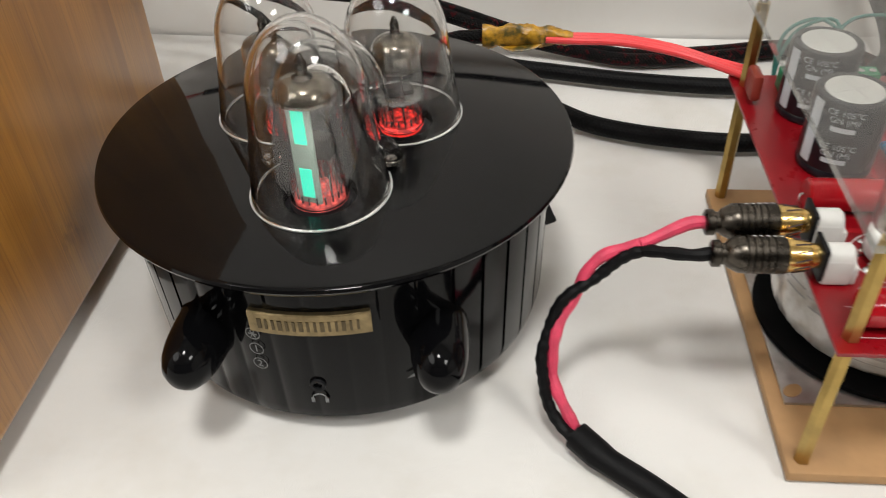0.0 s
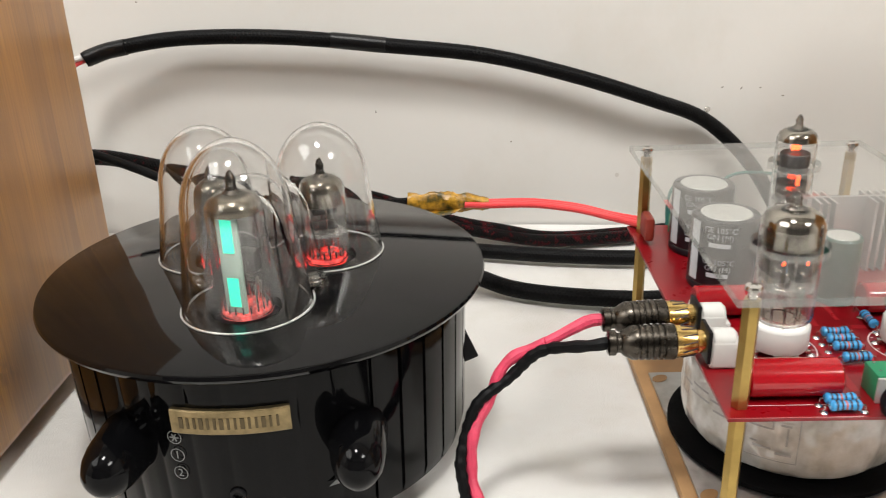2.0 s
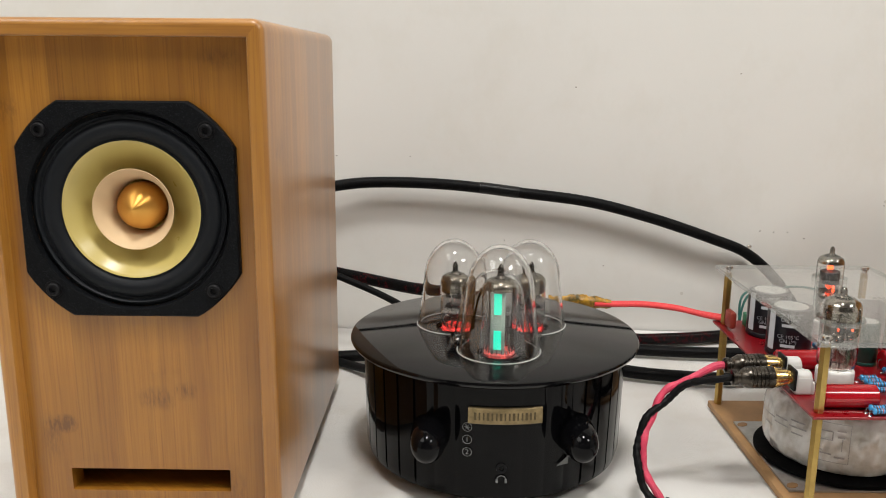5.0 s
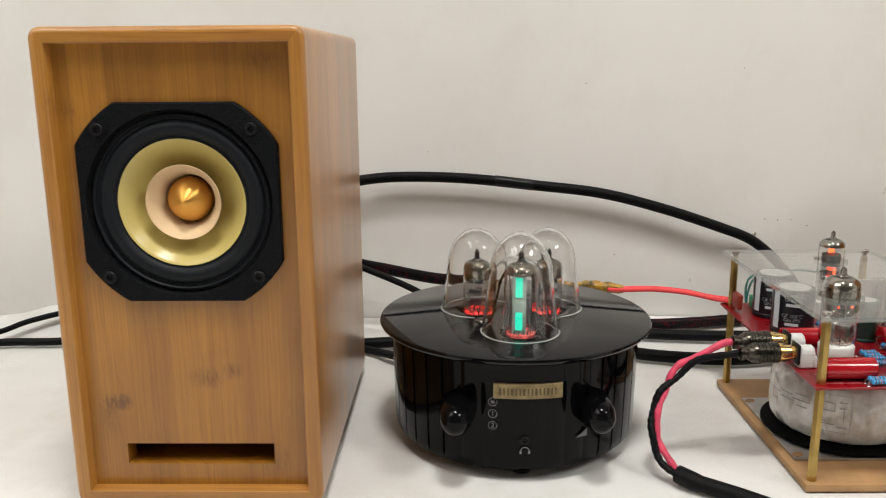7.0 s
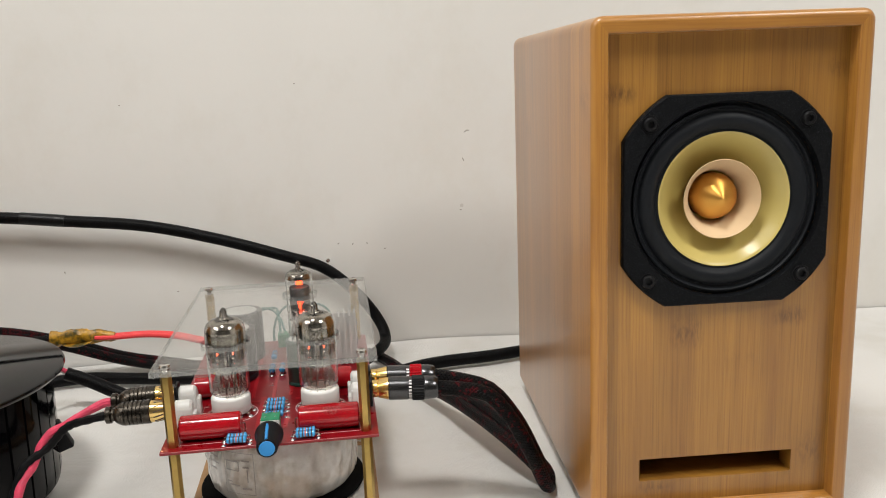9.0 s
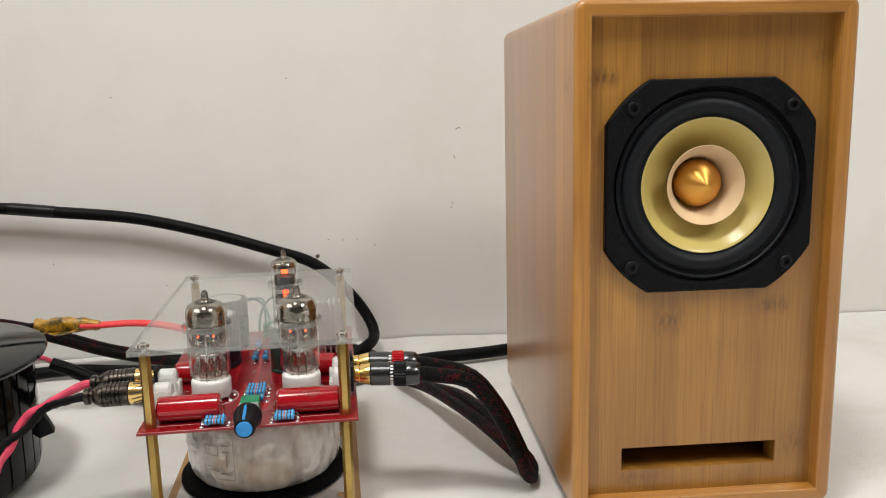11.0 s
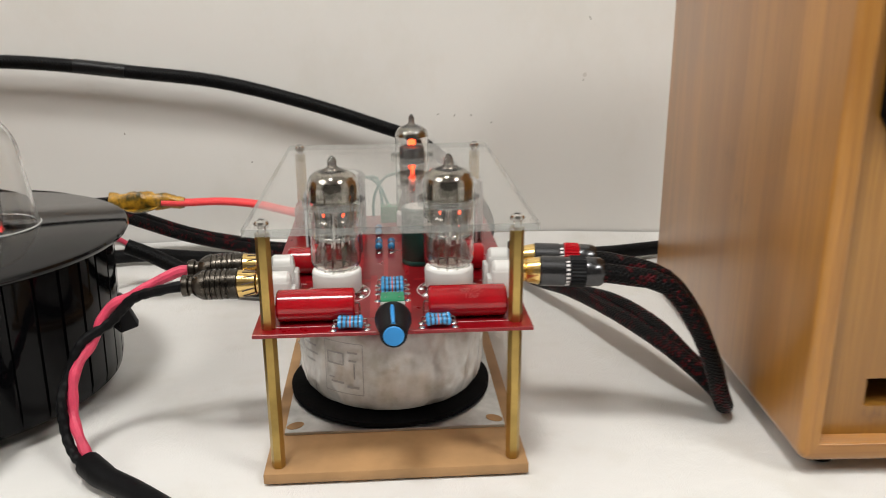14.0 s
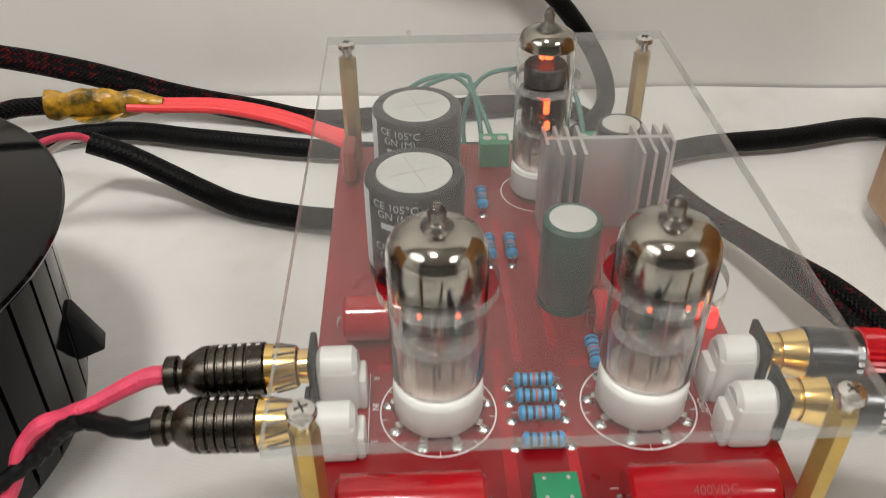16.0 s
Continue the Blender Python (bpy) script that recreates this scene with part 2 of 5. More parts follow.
M = dict(
    wall=wall_paint(), cloth=cloth(), bamboo=bamboo("bamboo_side", (1.05, 0.98, 0.80)), bamboo_flat=bamboo("bamboo_top", (1.05, 0.98, 0.80), lying=True),
    bamboo_a=bamboo("bamboo_baffle_dark_knot", (0.98, 0.885, 0.48), knots=((-0.046, 0.060, 0.019, 0.012, 1.6), (-0.051, 0.052, 0.012, 0.034, 0.5), (0.006, 0.075, 0.022, 0.016, 0.65), (0.021, 0.079, 0.014, 0.012, 0.7), (0.044, 0.022, 0.020, 0.034, 0.4), (0.047, 0.250, 0.024, 0.014, 0.5), (-0.058, 0.225, 0.014, 0.020, 0.45))),
    bamboo_b=bamboo("bamboo_baffle_pale_knots", (0.94, 0.935, 0.76), knots=((-0.018, 0.105, 0.021, 0.024, 0.70), (0.038, 0.111, 0.021, 0.014, 0.75), (-0.055, 0.231, 0.020, 0.014, 0.65), (0.053, 0.033, 0.018, 0.026, 0.5), (-0.033, 0.017, 0.026, 0.014, 0.6), (0.058, 0.240, 0.014, 0.012, 0.4))),
    ceiling=plain("ceiling_paint", (0.70, 0.69, 0.67), 0.8, scale=8), far_wall=plain("far_wall_dark_tone", (0.16, 0.155, 0.15), 0.7, scale=6), side_wall=plain("side_wall_bounce_tone", (0.70, 0.685, 0.655), 0.7, scale=6), floor=plain("floor_boards", (0.22, 0.14, 0.08), 0.5, scale=12),
    gloss_black=plain("black_lacquer", (0.0022, 0.0022, 0.0026), 0.075, vary=0.3, scale=14, spec=0.13), lid_black=plain("black_lid_lacquer", (0.0026, 0.0026, 0.003), 0.06, vary=0.3, scale=300, spec=0.25), black=plain("black_plastic", (0.007, 0.007, 0.008), 0.45, bump=0.15, spec=0.15),
    rubber=plain("black_rubber", (0.0030, 0.0030, 0.0033), 0.7, bump=0.3, spec=0.06), frame_black=grainy(),
    brass=plain("brass", (0.46, 0.32, 0.105), 0.36, 1.0, 0.25), gold=plain("gold_plate", (0.83, 0.58, 0.22), 0.2, 1.0), steel=plain("steel", (0.52, 0.52, 0.51), 0.38, 1.0, 0.2, 90),
    nickel=plain("nickel", (0.62, 0.6, 0.57), 0.2, 1.0), gunmetal=plain("gunmetal", (0.072, 0.063, 0.053), 0.28, 1.0, 0.5, 120), grey_metal=plain("grey_barrel", (0.075, 0.075, 0.078), 0.24, 0.95, 0.2),
    plaque=plain("antique_brass", (0.25, 0.19, 0.10), 0.42, 0.85, 0.35, 180, 0.4), plaque_dark=plain("plaque_relief", (0.085, 0.064, 0.034), 0.45, 0.7, 0.3, 180),
    mdf=plain("mdf_board", (0.36, 0.205, 0.088), 0.6, vary=0.18, scale=45, bump=0.1), pcb=plain("red_circuit_board", (0.205, 0.0022, 0.006), 0.30, vary=0.08, scale=40, coat=0.12),
    pcb_trace=plain("circuit_trace", (0.33, 0.010, 0.016), 0.3), red=plain("red_film", (0.34, 0.0035, 0.009), 0.13, vary=0.12, coat=0.3), red_tape=plain("red_shrink", (0.60, 0.045, 0.10), 0.45, vary=0.2, scale=150, bump=0.8),
    white=plain("white_ceramic", (0.64, 0.63, 0.61), 0.4, vary=0.05), cap_black=plain("capacitor_sleeve", (0.008, 0.008, 0.012), 0.3, spec=0.4), cap_top=plain("capacitor_vent", (0.62, 0.62, 0.60), 0.4, 0.5, 0.08),
    cap_grey=plain("capacitor_print", (0.55, 0.58, 0.62), 0.45), green_cap=plain("green_sleeve", (0.006, 0.055, 0.042), 0.35, coat=0.3), term=plain("terminal_green", (0.016, 0.22, 0.10), 0.45),
    resistor=plain("blue_resistor", (0.04, 0.30, 0.62), 0.3, coat=0.3), band_dark=plain("resistor_band", (0.03, 0.02, 0.03), 0.4), band_red=plain("resistor_red_band", (0.42, 0.09, 0.05), 0.4),
    solder=plain("solder", (0.62, 0.62, 0.62), 0.25, 1.0), silk=plain("silk_print", (0.72, 0.68, 0.68), 0.5), knob_blue=plain("knob_blue", (0.02, 0.24, 0.60), 0.45), heatsink=plain("heatsink_aluminium", (0.50, 0.48, 0.48), 0.4, 0.7),
    wrap=toroid_wrap(), scuff=plain("scuff_grey", (0.27, 0.245, 0.21), 0.7), cap_print=plain("capacitor_faint_print", (0.50, 0.075, 0.07), 0.4), ink=plain("ink", (0.37, 0.36, 0.35), 0.6), stem=clear("stem_glass", (0.52, 0.44, 0.40), 0.01, edge=0.5), pip=plain("glass_pip", (0.24, 0.22, 0.20), 0.08, 0.85), tape=crumpled_tape(), red_wire=plain("red_wire", (0.72, 0.05, 0.055), 0.4),
    teal=plain("teal_wire", (0.03, 0.14, 0.12), 0.4), cone=plain("yellow_cone", (0.50, 0.395, 0.125), 0.30, vary=0.06, scale=30, bump=0.05), whizzer=plain("paper_whizzer", (0.64, 0.46, 0.27), 0.7, vary=0.06),
    plug=turned_metal("gold_phase_plug", (0.70, 0.37, 0.085)), inner_shade=plain("port_shade_black", (0.004, 0.004, 0.004), 0.9, spec=0.1),
    glass=real_glass("tube_glass", 1.47), getter_dark=plain("brown_getter", (0.20, 0.175, 0.14), 0.14, 0.9, 0.35, 70), dome=real_glass("clear_acrylic_dome", 1.46), acrylic=clear("acrylic_sheet", (0.955, 0.96, 0.955), 0.008, edge=0.8, power=4.6), acrylic_edge=clear("acrylic_edge", (0.66, 0.685, 0.67), 0.20, edge=0.7), flange=clear("dome_rim", (0.75, 0.77, 0.76), 0.35),
    getter=plain("getter_mirror", (0.31, 0.285, 0.25), 0.06, 1.0, 0.35, 140), anode=plain("grey_anode", (0.04, 0.037, 0.035), 0.5, 0.3), mica=clear("mica_plate", (0.55, 0.53, 0.50), 0.12, edge=0.5),
    phosphor=plain("phosphor_plate", (0.26, 0.33, 0.28), 0.6, vary=0.06), cyan=glow("cyan_glow", (0.02, 0.84, 0.56), 0.9), heater=glow("heater_glow", (1.0, 0.075, 0.02), 6.5), red_led=glow("red_led_glow", (1.0, 0.02, 0.02), 2.4),
    base_red=lit_base("valve_foot_glow", (1.0, 0.035, 0.03), 3.6), base_pink=lit_base("eye_foot_glow", (1.0, 0.10, 0.07), 0.9), box_cap=plain("brown_red_box", (0.24, 0.030, 0.018), 0.4, vary=0.15), red_dim=glow("red_led_dim", (1.0, 0.03, 0.02), 0.5), lamp=glow("lamp_diffuser", (1.0, 0.96, 0.9), 6.0), icon=plain("grey_print", (0.16, 0.165, 0.165), 0.5),
    braid_black=braid("black_braid", (0.0045, 0.0045, 0.005), (0.009, 0.009, 0.010), 0.3, gloss=0.42, relief=0.25), surround=plain("soft_rubber", (0.0075, 0.0088, 0.0110), 0.5, bump=0.2, spec=0.16), shrink=plain("heat_shrink", (0.004, 0.004, 0.0045), 0.30, vary=0.3, scale=200, bump=0.3, spec=0.28), braid_red=braid("black_red_braid", (0.0045, 0.0045, 0.005), (0.13, 0.005, 0.010), 0.15, 0.0022, 0.42), wire_black=plain("black_sleeve", (0.004, 0.004, 0.0045), 0.5, bump=0.3, spec=0.12),
)

# ---- builders ----


def thing(name, label, category, m=None, group="", kind=""):
    ob = new(name)
    ob.empty_display_size = 0.02
    if m is not None:
        ob.matrix_world = m
    return tagged(ob, label, category, group, kind)


def solid(name, bm, mat, smooth=35):
    me = bpy.data.meshes.new(name)
    bmesh.ops.recalc_face_normals(bm, faces=bm.faces)
    for f in bm.faces:
        f.smooth = True
    for e in bm.edges:
        e.smooth = len(e.link_faces) == 2 and e.calc_face_angle(0) < radians(smooth)
    bm.to_mesh(me)
    bm.free()
    for one in mat if isinstance(mat, (list, tuple)) else [mat]:
        me.materials.append(one)
    return new(name, me)


def part(name, bm, mat, parent, label="", m=None):
    ob = solid(name, bm, mat)
    ob.parent = parent
    if m is not None:
        ob.matrix_local = m
    if label:
        ob["label"] = label
    return ob


def again(ob, m):
    """One more of a part on the same mesh, under the same parent."""
    two = ob.copy()
    scene.collection.objects.link(two)
    two.matrix_local = m
    for c in ob.children:
        k = c.copy()
        scene.collection.objects.link(k)
        k.parent = two
    return two


def box(x0, x1, y0, y1, z0, z1, bevel=0.0, seg=2):
    bm = bmesh.new()
    bmesh.ops.create_cube(bm, size=1)
    for v in bm.verts:
        v.co = Vector(((x0 + x1) / 2 + v.co.x * (x1 - x0), (y0 + y1) / 2 + v.co.y * (y1 - y0), (z0 + z1) / 2 + v.co.z * (z1 - z0)))
    if bevel:
        bmesh.ops.bevel(bm, geom=bm.edges[:], offset=bevel, segments=seg, affect="EDGES", profile=0.5)
    return bm


def lathe(profile, seg=32, axis="z", bm=None, at=(0, 0, 0)):
    """Turns (radius, height) pairs round an axis; an end of radius 0 closes it."""
    bm = bm or bmesh.new()
    rings = []
    turn = {"z": Matrix.Identity(3), "y": Matrix.Rotation(radians(90), 3, "X"), "x": Matrix.Rotation(radians(90), 3, "Y")}[axis]
    for r, h in profile:
        if r < 1e-7:
            rings.append([bm.verts.new(Vector(at) + turn @ Vector((0, 0, h)))])
        else:
            rings.append([bm.verts.new(Vector(at) + turn @ Vector((r * math.cos(6.2831853 * i / seg), r * math.sin(6.2831853 * i / seg), h))) for i in range(seg)])
    for a, b in zip(rings, rings[1:]):
        for i in range(seg):
            j = (i + 1) % seg
            vs = [a[0]] if len(a) == 1 else [a[i], a[j]]
            vs += [b[0]] if len(b) == 1 else [b[j], b[i]]
            if len(vs) > 2:
                bm.faces.new(vs)
    return bm


def rod(r, h0, h1, seg=16, axis="z", round_=0.0, bm=None, at=(0, 0, 0)):
    c = round_
    p = [(0, h0), (r - c, h0), (r, h0 + c), (r, h1 - c), (r - c, h1), (0, h1)] if c else [(0, h0), (r, h0), (r, h1), (0, h1)]
    return lathe(p, seg, axis, bm, at)


def smooth_line(points, step=0.006):
    """A rounded line through the points, at even steps."""
    P = [Vector(p) for p in points]
    P = [2 * P[0] - P[1]] + P + [2 * P[-1] - P[-2]]
    out = []
    for a, b, c, d in zip(P, P[1:], P[2:], P[3:]):
        n = max(2, int((c - b).length / step))
        for i in range(n):
            t = i / n
            out.append(0.5 * (2 * b + (c - a) * t + (2 * a - 5 * b + 4 * c - d) * t * t + (3 * b - 3 * c + d - a) * t ** 3))
    return out + [P[-2]]


def sweep(line, r, seg=12, bm=None, flat=1.0):
    """A round cable along a line, with its length and girth as coordinates."""
    bm = bm or bmesh.new()
    uv = bm.loops.layers.uv.verify()
    up = Vector((0, 0, 1))
    rings, run, last = [], [0.0], None
    for i, p in enumerate(line):
        d = (line[min(i + 1, len(line) - 1)] - line[max(i - 1, 0)]).normalized()
        side = d.cross(up)
        side = side.normalized() if side.length > 0.05 else (last or Vector((1, 0, 0)))
        if last is not None and side.dot(last) < 0:
            side = -side
        last = side
        nrm = side.cross(d).normalized()
        rr = r(i / (len(line) - 1)) if callable(r) else r
        rings.append([bm.verts.new(p + rr * (math.cos(6.2831853 * k / seg) * side + flat * math.sin(6.2831853 * k / seg) * nrm)) for k in range(seg)])
        if i:
            run.append(run[-1] + (p - line[i - 1]).length)
    for i in range(len(rings) - 1):
        for k in range(seg):
            j = (k + 1) % seg
            f = bm.faces.new((rings[i][k], rings[i][j], rings[i + 1][j], rings[i + 1][k]))
            for loop, (a, b) in zip(f.loops, ((i, k), (i, k + 1), (i + 1, k + 1), (i + 1, k))):
                loop[uv].uv = (run[a], b / seg)
    bm.faces.new(rings[0]), bm.faces.new(rings[-1])
    return bm


def merge(bm, other):
    me = bpy.data.meshes.new("tmp")
    other.to_mesh(me)
    other.free()
    bm.from_mesh(me)
    bpy.data.meshes.remove(me)
    return bm


# ---- the room ----
WALL_Y, TABLE_Z = 0.341, -0.004


def slab(name, label, x0, x1, y0, y1, z0, z1, mat):
    return tagged(solid(name, box(x0, x1, y0, y1, z0, z1), mat), label, name.split("_")[0], kind="structure")


wall = slab("wall_north", "off-white painted wall with faint smears and specks", -2.2, 2.2, WALL_Y, WALL_Y + 0.12, -0.76, 1.72, M["wall"])
for sx, sz, ln, turn in ((0.2110, 0.1990, 0.0040, -35), (0.2130, 0.1995, 0.0020, 20), (0.2075, 0.1735, 0.0034, 65), (0.2040, 0.1270, 0.0016, 10), (0.1320, 0.0950, 0.0018, 0), (0.1160, 0.1010, 0.0014, 40), (0.0900, 0.1020, 0.0018, -20), (0.0600, 0.2470, 0.0014, 0), (-0.3080, 0.1700, 0.0016, 15), (-0.0890, 0.2340, 0.0016, 0), (-0.1510, 0.0910, 0.0018, 80), (-0.0560, 0.0670, 0.0016, 0), (-0.2400, 0.1700, 0.0012, 0), (0.1030, 0.1010, 0.0020, -60)):
    bm = rod(0.0004, -ln / 2, ln / 2, 6, "x", 0.0002)
    for v in bm.verts:
        v.co = Vector((v.co.x, v.co.y * 0.3, v.co.z + 0.08 * abs(v.co.x)))
    part("scuff", bm, M["scuff"], wall, "small dark scuff mark", pose(sx, WALL_Y, sz, 0, turn, 0))
# unseen walls: south kept dark for black reflections, sides pale for bounce light
slab("wall_south", "plain unseen wall, toned to shape the light", -2.2, 2.2, -2.62, -2.5, -0.76, 1.72, M["far_wall"])
slab("wall_west", "plain unseen wall, toned to shape the light", -2.32, -2.2, -2.62, WALL_Y + 0.12, -0.76, 1.72, M["side_wall"])
slab("wall_east", "plain unseen wall, toned to shape the light", 2.2, 2.32, -2.62, WALL_Y + 0.12, -0.76, 1.72, M["side_wall"])
slab("ceiling", "plain white ceiling", -2.32, 2.32, -2.62, WALL_Y + 0.12, 1.72, 1.84, M["ceiling"])
slab("floor", "brown floor", -2.32, 2.32, -2.62, WALL_Y + 0.12, -0.86, -0.76, M["floor"])

# the third housing is unseen, added only to hold the left fill
for lx, ly, sx in ((-0.16, -0.46, 0.17), (1.15, -1.00, 0.27), (-1.45, -0.75, 0.67)):
    lamp = thing("ceiling_lamp", "round white housing of a ceiling lamp or added fill light", "lamp", pose(lx, ly, 1.72), "ceiling lamps")
    bm = lathe([(0, -0.05), (sx - 0.006, -0.05), (sx, -0.044), (sx, 0.0), (0, 0.0)], 40)
    part("housing", bm, M["white"], lamp)

table = thing("table", "plain table under a white cloth", "table", pose(0, 0, TABLE_Z))
part("tabletop", box(-1.25, 1.25, -0.85, WALL_Y - 0.004, -0.03, -0.002, 0.002), M["mdf"], table)
for tx in (-1.18, 1.18):
    for ty in (-0.78, 0.26):
        part("leg", box(tx - 0.03, tx + 0.03, ty - 0.03, ty + 0.03, -0.756, -0.03, 0.003), M["mdf"], table)


def cloth_z(x, y):
    n = noise.noise(Vector((x * 4.0, y * 5.0, 0.3))) * 0.0014 + noise.noise(Vector((x * 14.0 + 6.0 * y, y * 11.0, 2.1))) * 0.0009 + noise.noise(Vector((x * 40.0 + 22.0 * y, y * 18.0, 5.1))) * 0.00025
    lift = max(0.0, (y - (WALL_Y - 0.035)) / 0.035)
    flat = min(1.0, max(0.0, (0.32 - y) / 0.05))
    heap = 0.026 * min(1.0, max(0.0, (-0.54 - x) / 0.05)) * max(0.0, 1 - ((y - 0.318) / 0.024) ** 2) * (0.75 + 0.6 * noise.noise(Vector((x * 17.0, y * 9.0, 4.4))))
    return -0.001 + min(0.0, n - 0.0003) * flat + lift * lift * (0.006 + 0.006 * noise.noise(Vector((x * 6.0, 0, 7.7)))) + heap


def make_cloth():
    bm = bmesh.new()
    xs = [-1.26 + 2.52 * i / 210 for i in range(211)]
    ys = [-0.86 + (WALL_Y - 0.002 + 0.86) * j / 150 for j in range(151)]
    g = [[bm.verts.new((x, y, cloth_z(x, y))) for x in xs] for y in ys]
    for j in range(150):
        for i in range(210):
            bm.faces.new((g[j][i], g[j][i + 1], g[j + 1][i + 1], g[j + 1][i]))
    low = [[bm.verts.new((x, y, -0.0055)) for x, y in ((-1.26, -0.86), (1.26, -0.86), (1.26, WALL_Y - 0.002), (-1.26, WALL_Y - 0.002))]]
    bm.faces.new(low[0][::-1])
    return solid("tablecloth", bm, M["cloth"], 80)


tagged(make_cloth(), "white cotton cloth spread over the table, slightly creased", "tablecloth")


# ---- loudspeakers ----
SW, SH, SD, WALLT = 0.1430, 0.2685, 0.230, 0.0085


def framed(bm, x0, x1, z0, z1, xa, xb, za, zb, y, y2):
    """A flat face with a rectangular opening, and the opening's sides back to y2."""
    o = [bm.verts.new((x, y, z)) for x, z in ((x0, z0), (x1, z0), (x1, z1), (x0, z1))]
    i = [bm.verts.new((x, y, z)) for x, z in ((xa, za), (xb, za), (xb, zb), (xa, zb))]
    k = [bm.verts.new((x, y2, z)) for x, z in ((xa, za), (xb, za), (xb, zb), (xa, zb))]
    for a in range(4):
        b = (a + 1) % 4
        bm.faces.new((o[a], o[b], i[b], i[a]))
        bm.faces.new((i[a], i[b], k[b], k[a]))
    return o, k


def cabinet_shell():
    """Box with rounded long edges; the front is open to the sunk baffle."""
    bm = box(-SW / 2, SW / 2, 0, SD, 0, SH)
    front = [f for f in bm.faces if f.normal.y < -0.5 or all(v.co.y < 1e-6 for v in f.verts)]
    bmesh.ops.delete(bm, geom=front, context="FACES_ONLY")
    along = [e for e in bm.edges if abs(e.verts[0].co.y - e.verts[1].co.y) > 0.1]
    bmesh.ops.bevel(bm, geom=along, offset=0.0062, segments=5, affect="EDGES", profile=0.5)
    rear = [e for e in bm.edges if all(v.co.y > SD - 1e-5 for v in e.verts)]
    bmesh.ops.bevel(bm, geom=rear, offset=0.0035, segments=3, affect="EDGES", profile=0.5)
    rim = [e for e in bm.edges if e.is_boundary]
    ext = bmesh.ops.extrude_edge_only(bm, edges=rim)
    for v in [g for g in ext["geom"] if isinstance(g, bmesh.types.BMVert)]:
        v.co.y = -0.0
        sx, sz = math.copysign(1, v.co.x), (1 if v.co.z > SH / 2 else -1)
        v.co.x = sx * min(abs(v.co.x), SW / 2 - WALLT)
        v.co.z = min(max(v.co.z, WALLT), SH - WALLT)
    bmesh.ops.remove_doubles(bm, verts=bm.verts[:], dist=1e-5)
    rim = [e for e in bm.edges if e.is_boundary]
    ext = bmesh.ops.extrude_edge_only(bm, edges=rim)
    for v in [g for g in ext["geom"] if isinstance(g, bmesh.types.BMVert)]:
        v.co.y = 0.016
    for inner, size, n in ((False, 0.0034, 4), (True, 0.0006, 2)):
        sharp = [e for e in bm.edges if len(e.link_faces) == 2 and all(abs(v.co.y) < 1e-6 for v in e.verts) and e.calc_face_angle(0) > 0.6 and
                 all((abs(v.co.x) < SW / 2 - WALLT + 1e-4 and WALLT - 1e-4 < v.co.z < SH - WALLT + 1e-4) == inner for v in e.verts)]
        bmesh.ops.bevel(bm, geom=sharp, offset=size, segments=n, affect="EDGES", profile=0.5)
    for f in bm.faces:
        c = f.calc_center_median()
        f.material_index = int(min(c.z, SH - c.z) < SW / 2 - abs(c.x))
    return bm


def round_hole(bm, a, b, c, d, hx, hz, hr, y, seg=64):
    """An upright face from (a, c) to (b, d) with a round opening."""
    rim = []
    for i in range(seg):
        t = 6.2831853 * (i + 0.5) / seg
        ux, uz = math.cos(t), math.sin(t)
        k = min(((b if ux > 0 else a) - hx) / ux if abs(ux) > 1e-9 else 9, ((d if uz > 0 else c) - hz) / uz if abs(uz) > 1e-9 else 9)
        rim.append((hx + k * ux, hz + k * uz, math.atan2(uz, ux)))
    rim += [(p, q, math.atan2(q - hz, p - hx)) for p, q in ((a, c), (b, c), (b, d), (a, d))]
    rim.sort(key=lambda p: p[2])
    vo = [bm.verts.new((p[0], y, p[1])) for p in rim]
    vi = [bm.verts.new((hx + hr * math.cos(p[2]), y, hz + hr * math.sin(p[2]))) for p in rim]
    for i in range(len(vo)):
        j = (i + 1) % len(vo)
        bm.faces.new((vo[i], vo[j], vi[j], vi[i]))


def octagon(w, cut):
    h = w / 2
    return [(h, -h + cut), (h, h - cut), (h - cut, h), (-h + cut, h), (-h, h - cut), (-h, -h + cut), (-h + cut, -h), (h - cut, -h)]


def driver_frame():
    """Square frame with cut corners, and a round opening."""
    bm = bmesh.new()
    seg, w, cut, r = 96, 0.1085, 0.0225, 0.0500
    oc = octagon(w, cut)

    def edge_at(a):
        """Square sides, with corners on one arc about the middle."""
        d = Vector((math.cos(a), math.sin(a)))
        return min(w / 2 / max(abs(d.x), abs(d.y)), math.hypot(*oc[0]))
    angles = sorted({round(6.2831853 * i / seg, 5) for i in range(seg)} | {round(math.atan2(y, x) % 6.2831853, 5) for x, y in oc})
    rows = []
    for k, (kind, y) in enumerate((("o", 0.0), ("o", -0.0032), ("oi", -0.0042), ("i", -0.0042), ("i2", -0.0028), ("i2", 0.004))):
        ring = []
        for a in angles:
            e = edge_at(a)
            rr = {"o": e, "oi": e - 0.0008, "i": r + 0.0006, "i2": r}[kind]
            ring.append(bm.verts.new((rr * math.cos(a), y, rr * math.sin(a))))
        rows.append(ring)
    for a, b in zip(rows, rows[1:]):
        for i in range(len(a)):
            j = (i + 1) % len(a)
            bm.faces.new((a[i], a[j], b[j], b[i]))
    return bm


